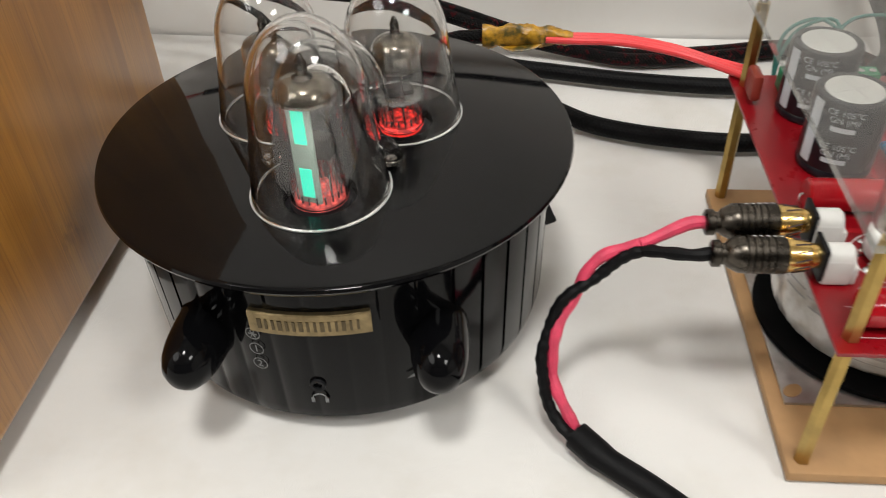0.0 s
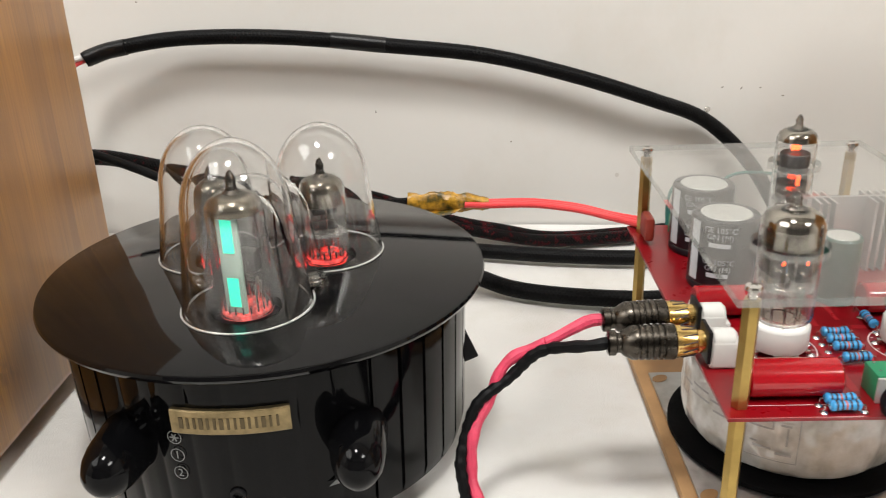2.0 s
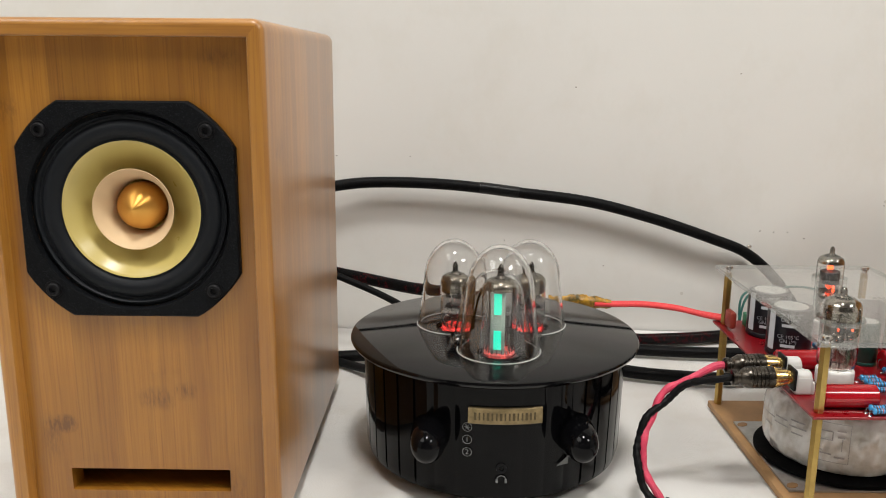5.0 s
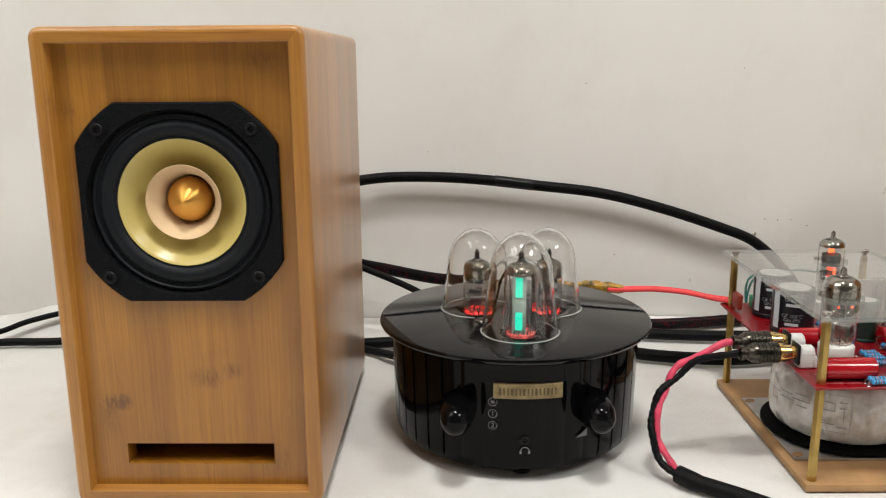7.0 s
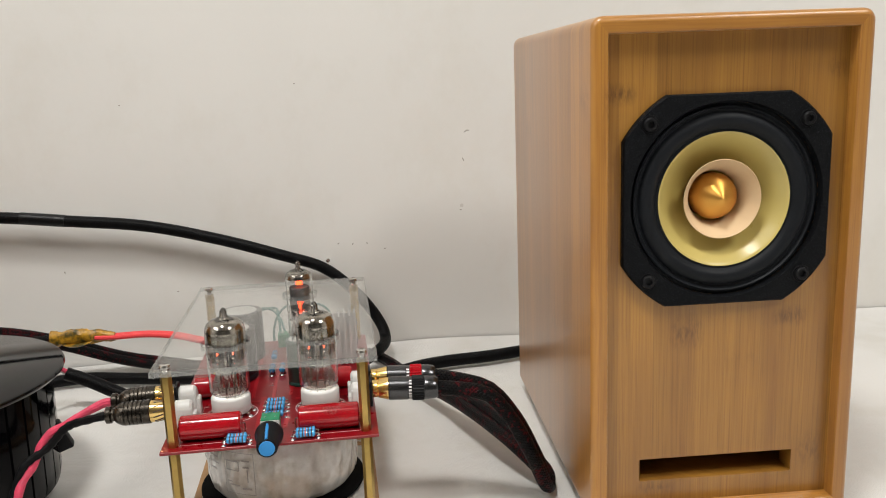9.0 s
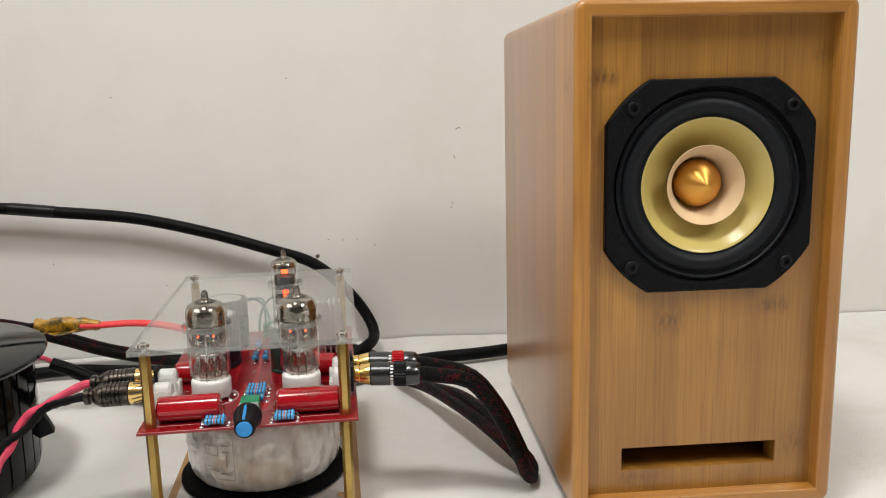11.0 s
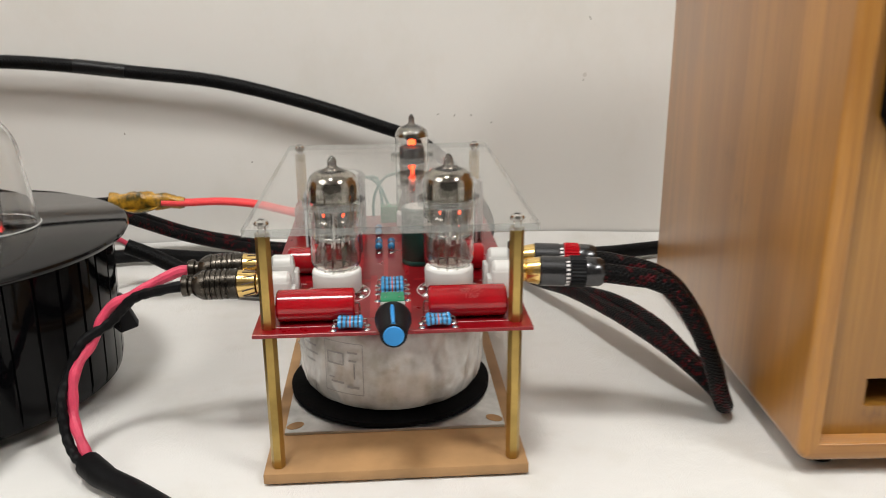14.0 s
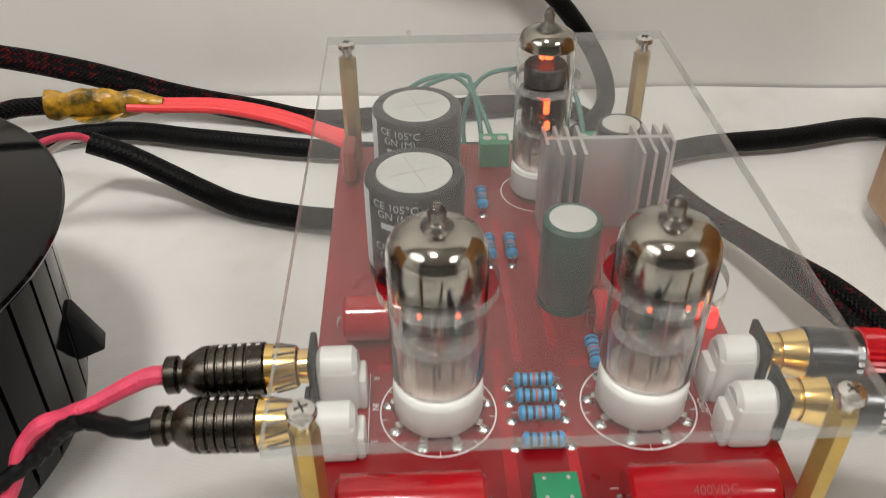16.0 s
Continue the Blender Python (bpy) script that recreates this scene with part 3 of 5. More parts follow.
def make_speaker(m, front):
    s = thing("loudspeaker", "bamboo bookshelf loudspeaker with yellow cone and slot port", "loudspeaker", m, "pair of loudspeakers")
    z0 = 0.006
    lift = pose(0, 0, z0)
    part("cabinet", cabinet_shell(), [M["bamboo"], M["bamboo_flat"]], s, "", lift)
    by = 0.0085
    bm = bmesh.new()
    framed(bm, -SW / 2 + WALLT, SW / 2 - WALLT, WALLT, 0.060, -0.0428, 0.0428, 0.0216, 0.0343, by, by + 0.013)
    round_hole(bm, -SW / 2 + WALLT, SW / 2 - WALLT, 0.060, SH - WALLT, 0.0, 0.1755, 0.0500, by)
    part("baffle", bm, front, s, "sunk bamboo baffle with a slot", lift)
    # black sheet behind the slot, painted in place of the port's inner shade
    bm = bmesh.new()
    bmesh.ops.create_grid(bm, size=1)
    for v in bm.verts:
        v.co = Vector((v.co.x * 0.05, by + 0.055, 0.03 + v.co.y * 0.02))
    part("port_back", bm, M["inner_shade"], s, "black sheet standing in for the shade inside the slot port", lift)
    part("port_floor", box(-0.048, 0.048, by + 0.013, by + 0.055, 0.0196, 0.0214), front, s, "", lift)
    dm = pose(0.0, by - 0.0002, 0.1755)
    d = part("driver_frame", driver_frame(), M["frame_black"], s, "black textured frame with cut corners", lift @ dm)
    part("surround", lathe([(0.0502, -0.0010), (0.0484, -0.0010), (0.0482, 0.0012), (0.0474, 0.0016), (0.0468, 0.0010), (0.0462, -0.0004), (0.0452, -0.0006), (0.0446, 0.0006), (0.0428, 0.0020), (0.0406, 0.0024), (0.0385, 0.0018), (0.0370, 0.0004), (0.0362, -0.0004), (0.0352, -0.0002), (0.0344, -0.0004)], 80, "y"), M["surround"], d, "black rubber surround")
    part("cone", lathe([(0.0349, 0.0002), (0.0343, 0.0000), (0.0335, -0.0008), (0.0318, -0.0026), (0.0292, -0.0058), (0.0255, -0.0100), (0.0210, -0.0148), (0.0165, -0.0190), (0.012, -0.0225)], 80, "y"), M["cone"], d, "pale yellow cone")
    part("whizzer", lathe([(0.0132, -0.0190), (0.0140, -0.0140), (0.0164, -0.0075), (0.0205, -0.0018), (0.0207, -0.0020), (0.0167, -0.0080), (0.0143, -0.0145), (0.0135, -0.0195)], 64, "y"), M["whizzer"], d, "beige paper whizzer cone")
    part("phase_plug", lathe([(0.0, -0.0005), (0.0005, -0.0006), (0.0040, -0.0034), (0.0076, -0.0063), (0.0098, -0.0083), (0.0115, -0.0106), (0.0124, -0.0140), (0.0122, -0.0180), (0.0110, -0.0230), (0.0, -0.0230)], 48, "y"), M["plug"], d, "polished gold phase plug")
    screw = lathe([(0.0046, 0.0001), (0.0044, 0.0006), (0.0038, 0.0004), (0.0035, 0.0004), (0.0034, 0.0016), (0.0029, 0.0021), (0.0018, 0.0021), (0.0016, 0.0006), (0.0, 0.0006)], 24, "y")
    sc = part("screw", screw, M["black"], d, "", pose(0.0408, -0.0040, 0.0402))
    for sx, sz in ((-1, 1), (1, -1), (-1, -1)):
        again(sc, pose(0.0408 * sx, -0.0040, 0.0402 * sz))
    foot = part("foot", rod(0.006, 0, 0.0065, 16), M["rubber"], s, "", pose(-0.055, 0.016, 0))
    for fx, fy in ((0.055, 0.016), (-0.055, 0.200), (0.055, 0.200)):
        again(foot, pose(fx, fy, 0))
    for px, name in ((-0.018, "black"), (0.018, "red")):
        part("binding_post", rod(0.0055, -0.02, 0.002, 12, "y", 0.001), M["red_tape"] if name == "red" else M["black"], s, name + " plastic binding post", pose(px, SD, 0.125))
    return s


make_speaker(pose(-0.3652, -0.0285, 0, 0, 0, -0.6), M["bamboo_a"])
make_speaker(pose(0.2882, -0.0205, 0, 0, 0, -2.9), M["bamboo_b"])


# ---- vacuum tubes ----
def tube_parts(parent, x, y, z, r, h, name="vacuum_tube", silver=0.0305, pip=0.0070, anodes=(), heaters=(), eye=False, red=False, spin=0.0):
    """A miniature valve: glass with a pip, a mirrored getter, mica discs, anode, wires."""
    m = pose(x, y, z, 0, 0, spin)
    top = h - pip
    prof = [(r * 0.5, 0.0), (r * 0.86, 0.0005), (r * 0.96, 0.0016), (r, 0.0036), (r, top - r * 0.62), (r * 0.97, top - r * 0.42), (r * 0.86, top - r * 0.22), (r * 0.62, top - r * 0.06), (r * 0.34, top + 0.0004), (r * 0.2, top + 0.0012), (r * 0.17, top + pip * 0.4), (r * 0.19, top + pip * 0.6), (r * 0.10, top + pip * 0.88), (r * 0.05, h - 0.0004), (0.0, h)]
    wall = 0.00055
    inner = [(max(0.0, a - wall) if b > 0.0001 else a, b + (wall if b < 0.002 else (-wall if a < r * 0.9 else 0.0))) for a, b in prof if b < top + 0.0003]
    inner.append((0.0, top - wall))
    bm = lathe(prof + inner[::-1] + prof[:1], 44)
    bmesh.ops.remove_doubles(bm, verts=bm.verts[:], dist=1e-7)
    g = part(name, bm, M["glass"], parent, "clear glass valve", m)
    g.visible_shadow = False
    q = r * 0.935
    if silver:
        cut = silver
        part("getter", lathe([(q, cut), (q, top - r * 0.62), (q * 0.97, top - r * 0.43), (q * 0.86, top - r * 0.24), (q * 0.62, top - r * 0.09), (q * 0.33, top - r * 0.04)], 40), M["getter_dark"] if red else M["getter"], g, "silvered mirror flashing")
    part("pip", lathe([(r * 0.32, top - 0.0006), (r * 0.16, top + 0.0010), (r * 0.13, top + pip * 0.4), (r * 0.15, top + pip * 0.6), (r * 0.07, top + pip * 0.9), (0.0, h - 0.0003)], 12), M["gunmetal"] if red else M["pip"], g, "drawn glass pip")
    lo, hi = 0.0135, min(top - r * 0.9, 0.0262)
    if eye:
        part("anode", box(-r * 0.55, r * 0.55, -r * 0.05, r * 0.5, lo + 0.004, hi, 0.001), M["anode"], g)
        w = 0.0043
        part("phosphor_plate", box(-w, w, -r * 0.66, -r * 0.56, 0.0020, 0.0440, 0.0008), M["phosphor"], g, "pale phosphor plate", pose(0, 0, 0, 0, 0, 0))
        for a, b in ((0.0064, 0.0182), (0.0282, 0.0410)):
            part("glow_bar", box(-0.0022, 0.0022, -r * 0.70, -r * 0.665, a, b), M["cyan"], g, "glowing cyan indicator bar")
    elif anodes:
        for a, b in anodes:
            part("anode", lathe([(0, a), (r * 0.70, a), (r * 0.74, a + 0.0005), (r * 0.74, b - 0.0005), (r * 0.70, b), (0, b)], 24), M["anode"], g, "dark brown anode")
    else:
        for sx in (-1, 1):
            bm = box(sx * r * 0.42 - r * 0.3, sx * r * 0.42 + r * 0.3, -r * 0.34, r * 0.34, lo + 0.002, hi - 0.001, 0.0008) if r > 0.01 else box(-r * 0.55, r * 0.55, -r * 0.4, r * 0.4, lo + 0.002 + (0 if sx < 0 else (hi - lo) * 0.55), (lo + hi) / 2 - 0.002 if sx < 0 else hi - 0.001, 0.0008)
            part("anode", bm, M["anode"], g, "dark grey anode")
    for mz in () if eye else (lo, hi + 0.0005):
        part("mica_disc", rod(r * 0.88, mz, mz + 0.0004, 24), M["mica"], g)
    if not eye:
        # the stem's tint puts the red board's reflection into the glass colour
        part("stem", lathe([(r * 0.86, 0.0012), (r * 0.84, 0.006), (r * 0.70, 0.0098), (r * 0.45, 0.0112), (0.0, 0.0116)], 32), M["stem"], g, "inner stem, tinted as if by a reddish reflection").visible_shadow = False
    if not eye and not anodes:
        part("shield", lathe([(r * 0.60, 0.0125), (r * 0.62, 0.0128), (r * 0.62, 0.0138), (r * 0.60, 0.0141)], 28), M["nickel"], g, "thin metal ring")
        part("support_rod", rod(0.0004, 0.006, hi + 0.004, 6, "z", 0, None, (0, -r * 0.66, 0)), M["nickel"], g)
        part("support_rod", rod(0.0004, 0.006, hi + 0.004, 6, "z", 0, None, (0, r * 0.66, 0)), M["nickel"], g)
    n = 9 if r > 0.01 else 7
    for i in range(n):
        a = radians(40 * i + 20) if n == 9 else radians(45 * i)
        part("lead_wire", rod(0.0005, -0.002, lo, 6, "z", 0, None, (r * 0.58 * math.cos(a), r * 0.58 * math.sin(a), 0)), M["nickel"], g)
    for hx, hy, hz in heaters:
        part("heater", lathe([(0, -0.0009), (0.0005, -0.0005), (0.0005, 0.0005), (0, 0.0009)], 8), M["heater"], g, "glowing orange heater", pose(hx, hy, hz) @ Matrix.Scale(1.9 if anodes else 1.0, 4))
    if red:
        part("base_glow", lathe([(r * 0.90, 0.0016), (r * 0.86, 0.0030), (r * 0.62, 0.0040), (r * 0.30, 0.0036), (0, 0.0032)], 36), M["base_pink"] if eye else M["base_red"], g, "red light in the valve's foot")
        for i in range(18):
            a = radians(20 * i + 10)
            part("foot_pin", rod(0.00035, 0.0010, 0.0062, 6, "z", 0, None, (r * 0.76 * math.cos(a), r * 0.76 * math.sin(a), 0)), M["anode"], g)
    return g


# ---- round preamplifier ----
PX, PY, PR, PTOP = -0.1752, 0.0905, 0.0932, 0.0838
preamp = thing("preamplifier", "round gloss-black valve preamplifier with clear domes and three glowing valves", "amplifier", pose(PX, PY, 0))


def fluted_body():
    bm = bmesh.new()
    R, rings = 0.0835, []
    angles = []
    for i in range(40):
        a = 6.2831853 * i / 40
        for d, s in ((-0.010, 0), (-0.007, 1), (0.007, 1), (0.010, 0), (0.055, 0), (0.10, 0)):
            angles.append((a + d, s))
    front = radians(270)
    for z, r in ((0.0055, 0.0), (0.0050, 0.072), (0.0058, 0.0785), (0.0085, 0.0820), (0.014, 0.0833), (0.0792, 0.0850)):
        if r == 0:
            rings.append([bm.verts.new((0, 0, z))] * len(angles))
            continue
        ring = []
        for a, s in angles:
            away = abs((a - front + math.pi) % 6.2831853 - math.pi)
            depth = (0.0012 if away > 0.62 else 0.00015) * s * (1 if z > 0.012 else 0)
            ring.append(bm.verts.new(((r - depth) * math.cos(a), (r - depth) * math.sin(a), z)))
        rings.append(ring)
    for a, b in zip(rings[1:], rings[2:]):
        for i in range(len(a)):
            j = (i + 1) % len(a)
            bm.faces.new((a[i], a[j], b[j], b[i]))
    bm.faces.new(rings[1])
    bm.faces.new(rings[-1])
    return bm


part("body", fluted_body(), M["gloss_black"], preamp, "fluted gloss-black body")
LOBES = ((0.0008, -0.0390, 0.0253, 0.0660), (-0.0260, 0.0140, 0.0245, 0.0580), (0.0240, 0.0140, 0.0245, 0.0580))
COVER = LOBES + ((0.0, -0.0060, 0.0265, 0.0430),)
VALVES = ((0.0008, -0.0420, 0.0135), (-0.0255, 0.0085, 0.0128), (0.0245, 0.0085, 0.0128))


def lid_with_holes():
    """Round lid with a soft edge and three round openings for the valves."""
    bm = lathe([(0, PTOP - 0.0047), (PR - 0.004, PTOP - 0.0047), (PR - 0.002, PTOP - 0.0043), (PR - 0.0006, PTOP - 0.0032), (PR, PTOP - 0.0018), (PR - 0.0005, PTOP - 0.0006), (PR - 0.0015, PTOP)], 128)
    rim = [e for e in bm.edges if e.is_boundary]
    for hx, hy, hr in VALVES:
        loops = [[bm.verts.new((hx + hr * math.cos(6.2831853 * i / 40), hy + hr * math.sin(6.2831853 * i / 40), z)) for i in range(40)] for z in (PTOP, PTOP - 0.0044)]
        for i in range(40):
            j = (i + 1) % 40
            f = bm.faces.new((loops[0][i], loops[0][j], loops[1][j], loops[1][i]))
            rim.append(bm.edges.get((loops[0][i], loops[0][j])))
    bmesh.ops.triangle_fill(bm, edges=rim, use_beauty=True)
    return bm


part("top_plate", lid_with_holes(), M["lid_black"], preamp, "overhanging polished black lid")
foot = part("foot", rod(0.007, 0.0, 0.0065, 16, "z", 0.001), M["rubber"], preamp, "", pose(0, -0.066, 0))
for a in (30, 150):
    again(foot, pose(0.066 * math.cos(radians(a)), 0.066 * math.sin(radians(a)), 0))



def lobe(lx, ly, lr, lh, thin, low):
    """One closed lobe of the cover, thinner than the mould by 'thin'."""
    p = [(0.0, low), (lr - thin, low), (lr * 0.975 - thin, 0.004), (lr * 0.90 - thin, lh * 0.30), (lr * 0.82 - thin, lh * 0.55)]
    for i in range(1, 10):
        a = radians(10 * i)
        p.append(((lr * 0.82 - thin) * math.cos(a) if i < 9 else 0.0, lh * 0.55 + (lh * 0.45 - thin) * math.sin(a)))
    bm = lathe(p, 72, "z", None, (lx, ly, 0))
    bmesh.ops.recalc_face_normals(bm, faces=bm.faces)
    me = bpy.data.meshes.new("lobe")
    bm.to_mesh(me)
    bm.free()
    return new("lobe", me)


def trefoil():
    """Three lobes joined into one hollow cover, open below."""
    outer = [lobe(*q, 0.0, 0.0002) for q in COVER]
    hollow = [lobe(*q, 0.0014, -0.002) for q in COVER]
    for tool, how in [(o, "UNION") for o in outer[1:]] + [(h, "DIFFERENCE") for h in hollow]:
        m = outer[0].modifiers.new("join", "BOOLEAN")
        m.object, m.operation, m.solver = tool, how, "EXACT"
    me = bpy.data.meshes.new_from_object(outer[0].evaluated_get(bpy.context.evaluated_depsgraph_get()))
    for o in outer + hollow:
        old = o.data
        bpy.data.objects.remove(o)
        bpy.data.meshes.remove(old)
    bm = bmesh.new()
    bm.from_mesh(me)
    bpy.data.meshes.remove(me)
    bmesh.ops.remove_doubles(bm, verts=bm.verts[:], dist=1e-6)
    return bm


part("dome", trefoil(), M["dome"], preamp, "clear moulded cover of three joined domes", pose(0, 0, PTOP)).visible_shadow = False
for k, (lx, ly, lr, lh) in enumerate(LOBES):
    bm = lathe([(lr * 1.0, 0.0001), (lr * 1.018, 0.0002), (lr * 1.018, 0.0006), (lr * 0.999, 0.0008)], 96)
    others = [q for i, q in enumerate(COVER) if i != k]
    inside = [f for f in bm.faces if any((f.calc_center_median().xy + Vector((lx - q[0], ly - q[1]))).length < q[2] for q in others)]
    bmesh.ops.delete(bm, geom=inside, context="FACES")
    part("dome_flange", bm, M["flange"], preamp, "", pose(lx, ly, PTOP))
for sx in (-1, 1):
    b = part("boss", lathe([(0.0055, 0.0002), (0.0052, 0.003), (0.0046, 0.0045), (0, 0.0045)], 20), M["dome"], preamp, "clear screw boss", pose(0.0243 * sx + 0.0003, -0.0235, PTOP))
    part("screw", rod(0.0020, 0.0008, 0.0028, 12, "z", 0.0004), M["nickel"], b, "small steel screw")
for hx, hy, hr in VALVES:
    w = part("socket_well", lathe([(hr - 0.0002, -0.0042), (0.0112, -0.0042), (0.0108, -0.0030), (0.0060, -0.0030), (0.0058, -0.0040), (0, -0.0040)], 32), M["black"], preamp, "black socket in the opening", pose(hx, hy, PTOP))
    if hy > 0:
        part("red_ring", lathe([(0.0082, -0.0030), (0.0082, -0.0026), (0.0062, -0.0026), (0.0062, -0.0030)], 24), M["red_dim"], w, "red light under the valve")
tube_parts(preamp, VALVES[0][0], VALVES[0][1], PTOP - 0.0024, 0.0108, 0.0575, silver=0.0440, pip=0.0085, eye=True, red=True, spin=-14)
for k in (1, 2):
    tube_parts(preamp, VALVES[k][0], VALVES[k][1], PTOP - 0.0024, 0.0096, 0.0470, silver=0.0270, pip=0.0080, red=True, spin=-20 if k == 1 else 20)


def on_body(angle, z, out=0.0):
    """A place on the body's side: angle in degrees from the front, to the right."""
    r = 0.0833 + (z - 0.014) / 0.0652 * 0.0017 + out
    a = radians(angle)
    return pose(r * math.sin(a), -r * math.cos(a), z, 0, 0, angle)


def curved_strip(w, h, thick, seg=16, r=0.0835, bevel=0.0):
    """A strip bent round the body, with its middle at the front."""
    bm = bmesh.new()
    rows = []
    for i in range(seg + 1):
        a = (i / seg - 0.5) * w / r
        rows.append([bm.verts.new((rr * math.sin(a), r - rr * math.cos(a), z)) for rr, z in ((r - 0.0005, -h / 2), (r + thick - bevel, -h / 2), (r + thick, -h / 2 + bevel), (r + thick, h / 2 - bevel), (r + thick - bevel, h / 2), (r - 0.0005, h / 2))])
    for a, b in zip(rows, rows[1:]):
        for i in range(6):
            j = (i + 1) % 6
            bm.faces.new((a[i], a[j], b[j], b[i]))
    bm.faces.new(rows[0]), bm.faces.new(rows[-1])
    return bm


plate = part("nameplate", curved_strip(0.0415, 0.0098, 0.0022, bevel=0.0005), M["plaque"], preamp, "antique brass plaque", on_body(1.5, 0.0612))
for i in range(15):
    lean_to = Matrix.Translation((0, 0.0835, 0)) @ Matrix.Rotation(radians(-11.5 + 1.62 * i), 4, "Z") @ Matrix.Translation((0, -0.0835, 0))
    part("relief_bar", curved_strip(0.0009 if i % 3 else 0.0014, 0.0044, 0.0025, 2), M["plaque_dark"], plate, "", lean_to)
for kx, turn in ((-0.0405, -5), (0.0445, 5)):
    kn = lathe([(0.0, -0.004), (0.0108, -0.004), (0.0106, 0.006), (0.0100, 0.013), (0.0088, 0.0185), (0.0068, 0.0225), (0.0038, 0.0250), (0.0, 0.0258)], 40, "y")
    k = part("knob", kn, M["gloss_black"], preamp, "gloss-black bullet-shaped knob", pose(kx, -math.sqrt(0.084 ** 2 - kx ** 2), 0.0450, 0, 0, turn))
    k.scale = (1, 1, 1.12)


def ring_mark(r, t, seg=24):
    bm = bmesh.new()
    rows = [[bm.verts.new((rr * math.cos(6.2831853 * i / seg), y, rr * math.sin(6.2831853 * i / seg))) for i in range(seg)] for rr, y in ((r - t, -0.0003), (r, -0.0003))]
    for i in range(seg):
        j = (i + 1) % seg
        bm.faces.new((rows[0][i], rows[0][j], rows[1][j], rows[1][i]))
    return bm


def lettering(name, text, size, mat, parent, m, label=""):
    cu = bpy.data.curves.new(name, "FONT")
    cu.body, cu.size, cu.align_x, cu.align_y, cu.extrude = text, size, "CENTER", "CENTER", 0.00005
    tmp = new("tmp_text", cu)
    me = bpy.data.meshes.new_from_object(tmp)
    bpy.data.objects.remove(tmp)
    me.materials.clear()
    me.materials.append(mat)
    ob = new(name, me)
    ob.parent = parent
    ob.matrix_local = m @ pose(0, -0.0004, 0, 90, 0, 0)
    if label:
        ob["label"] = label
    return ob


for z, mark in ((0.0535, "*"), (0.0458, "1"), (0.0380, "2")):
    r = part("ring_mark", ring_mark(0.0028, 0.00035), M["icon"], preamp, "grey printed circle", on_body(-13.0, z, 0.0006))
    if mark == "*":
        for a in (0, 60, 120):
            part("icon_bar", box(-0.0017, 0.0017, -0.0005, -0.0003, -0.0002, 0.0002), M["icon"], r, "", pose(0, 0, 0, 0, a, 0))
    else:
        lettering("figure", mark, 0.0044, M["icon"], r, pose(0, 0, 0))
jk = part("jack", lathe([(0.0, -0.003), (0.0016, -0.003), (0.0018, 0.0008), (0.0029, 0.0009), (0.0031, 0.0)], 24, "y"), M["black"], preamp, "headphone jack", on_body(0.5, 0.0285))
bm = bmesh.new()
arc = [Vector((0.0026 * math.cos(radians(a)), -0.0004, 0.0026 * math.sin(radians(a)))) for a in range(-10, 195, 15)]
sweep(arc, 0.00025, 6, bm)
merge(bm, box(-0.0032, -0.0020, -0.0006, -0.0002, -0.0018, 0.0004))
merge(bm, box(0.0020, 0.0032, -0.0006, -0.0002, -0.0018, 0.0004))
part("headphone_mark", bm, M["icon"], preamp, "grey printed headphone mark", on_body(0.5, 0.0215, 0.0004))
bm = bmesh.new()
vs = [bm.verts.new(p) for p in ((-0.004, -0.0004, 0), (0.004, -0.0004, 0), (0.004, -0.0004, 0.005))]
bm.faces.new(vs)
part("volume_mark", bm, M["icon"], preamp, "grey printed wedge", on_body(25.5, 0.0275, 0.0008))

bm = box(-0.0045, 0.0045, -0.0085, 0.003, -0.0105, 0.0105)
for v in bm.verts:
    if v.co.y < 0:
        v.co.y = -0.0085 if v.co.z < 0 else -0.0012
        v.co.z = -0.0070 if v.co.z < 0 else v.co.z
bmesh.ops.bevel(bm, geom=bm.edges[:], offset=0.0009, segments=2, affect="EDGES", profile=0.5)
part("rear_switch", bm, M["black"], preamp, "black tilted rocker switch", on_body(104, 0.0330))

# ---- valve amplifier on a board ----
amp = thing("valve_amplifier", "open valve amplifier kit on red circuit board with brass standoffs", "amplifier", pose(0, 0, 0))
PZ = 0.0675
part("base_board", box(-0.0058, 0.1052, -0.0062, 0.1655, 0.0, 0.0048, 0.0006), M["mdf"], amp, "brown fibreboard base")


def plate_with_slots():
    bm = box(-0.0003, 0.0993, 0.0248, 0.1240, 0.0049, 0.0064, 0.0003)
    return bm


sp = part("steel_plate", plate_with_slots(), M["steel"], amp, "bare steel mounting plate")
for hx, hy in ((0.0040, 0.0308), (0.0952, 0.0308), (0.0040, 0.1180), (0.0952, 0.1180)):
    bm = bmesh.new()
    rod(0.0028, 0.0, 0.0002, 20, "z", 0, bm)
    for v in bm.verts:
        v.co.x *= 1.5
    part("slot", bm, M["mdf"], sp, "slotted hole", pose(hx, hy, 0.0064, 0, 0, 35 if hx < 0.05 else -35))
part("rubber_pad", lathe([(0, 0.0066), (0.0475, 0.0066), (0.0495, 0.0072), (0.0495, 0.0092), (0.0480, 0.0100), (0, 0.0100)], 64), M["rubber"], amp, "black rubber disc", pose(0.0480, 0.0738, 0))


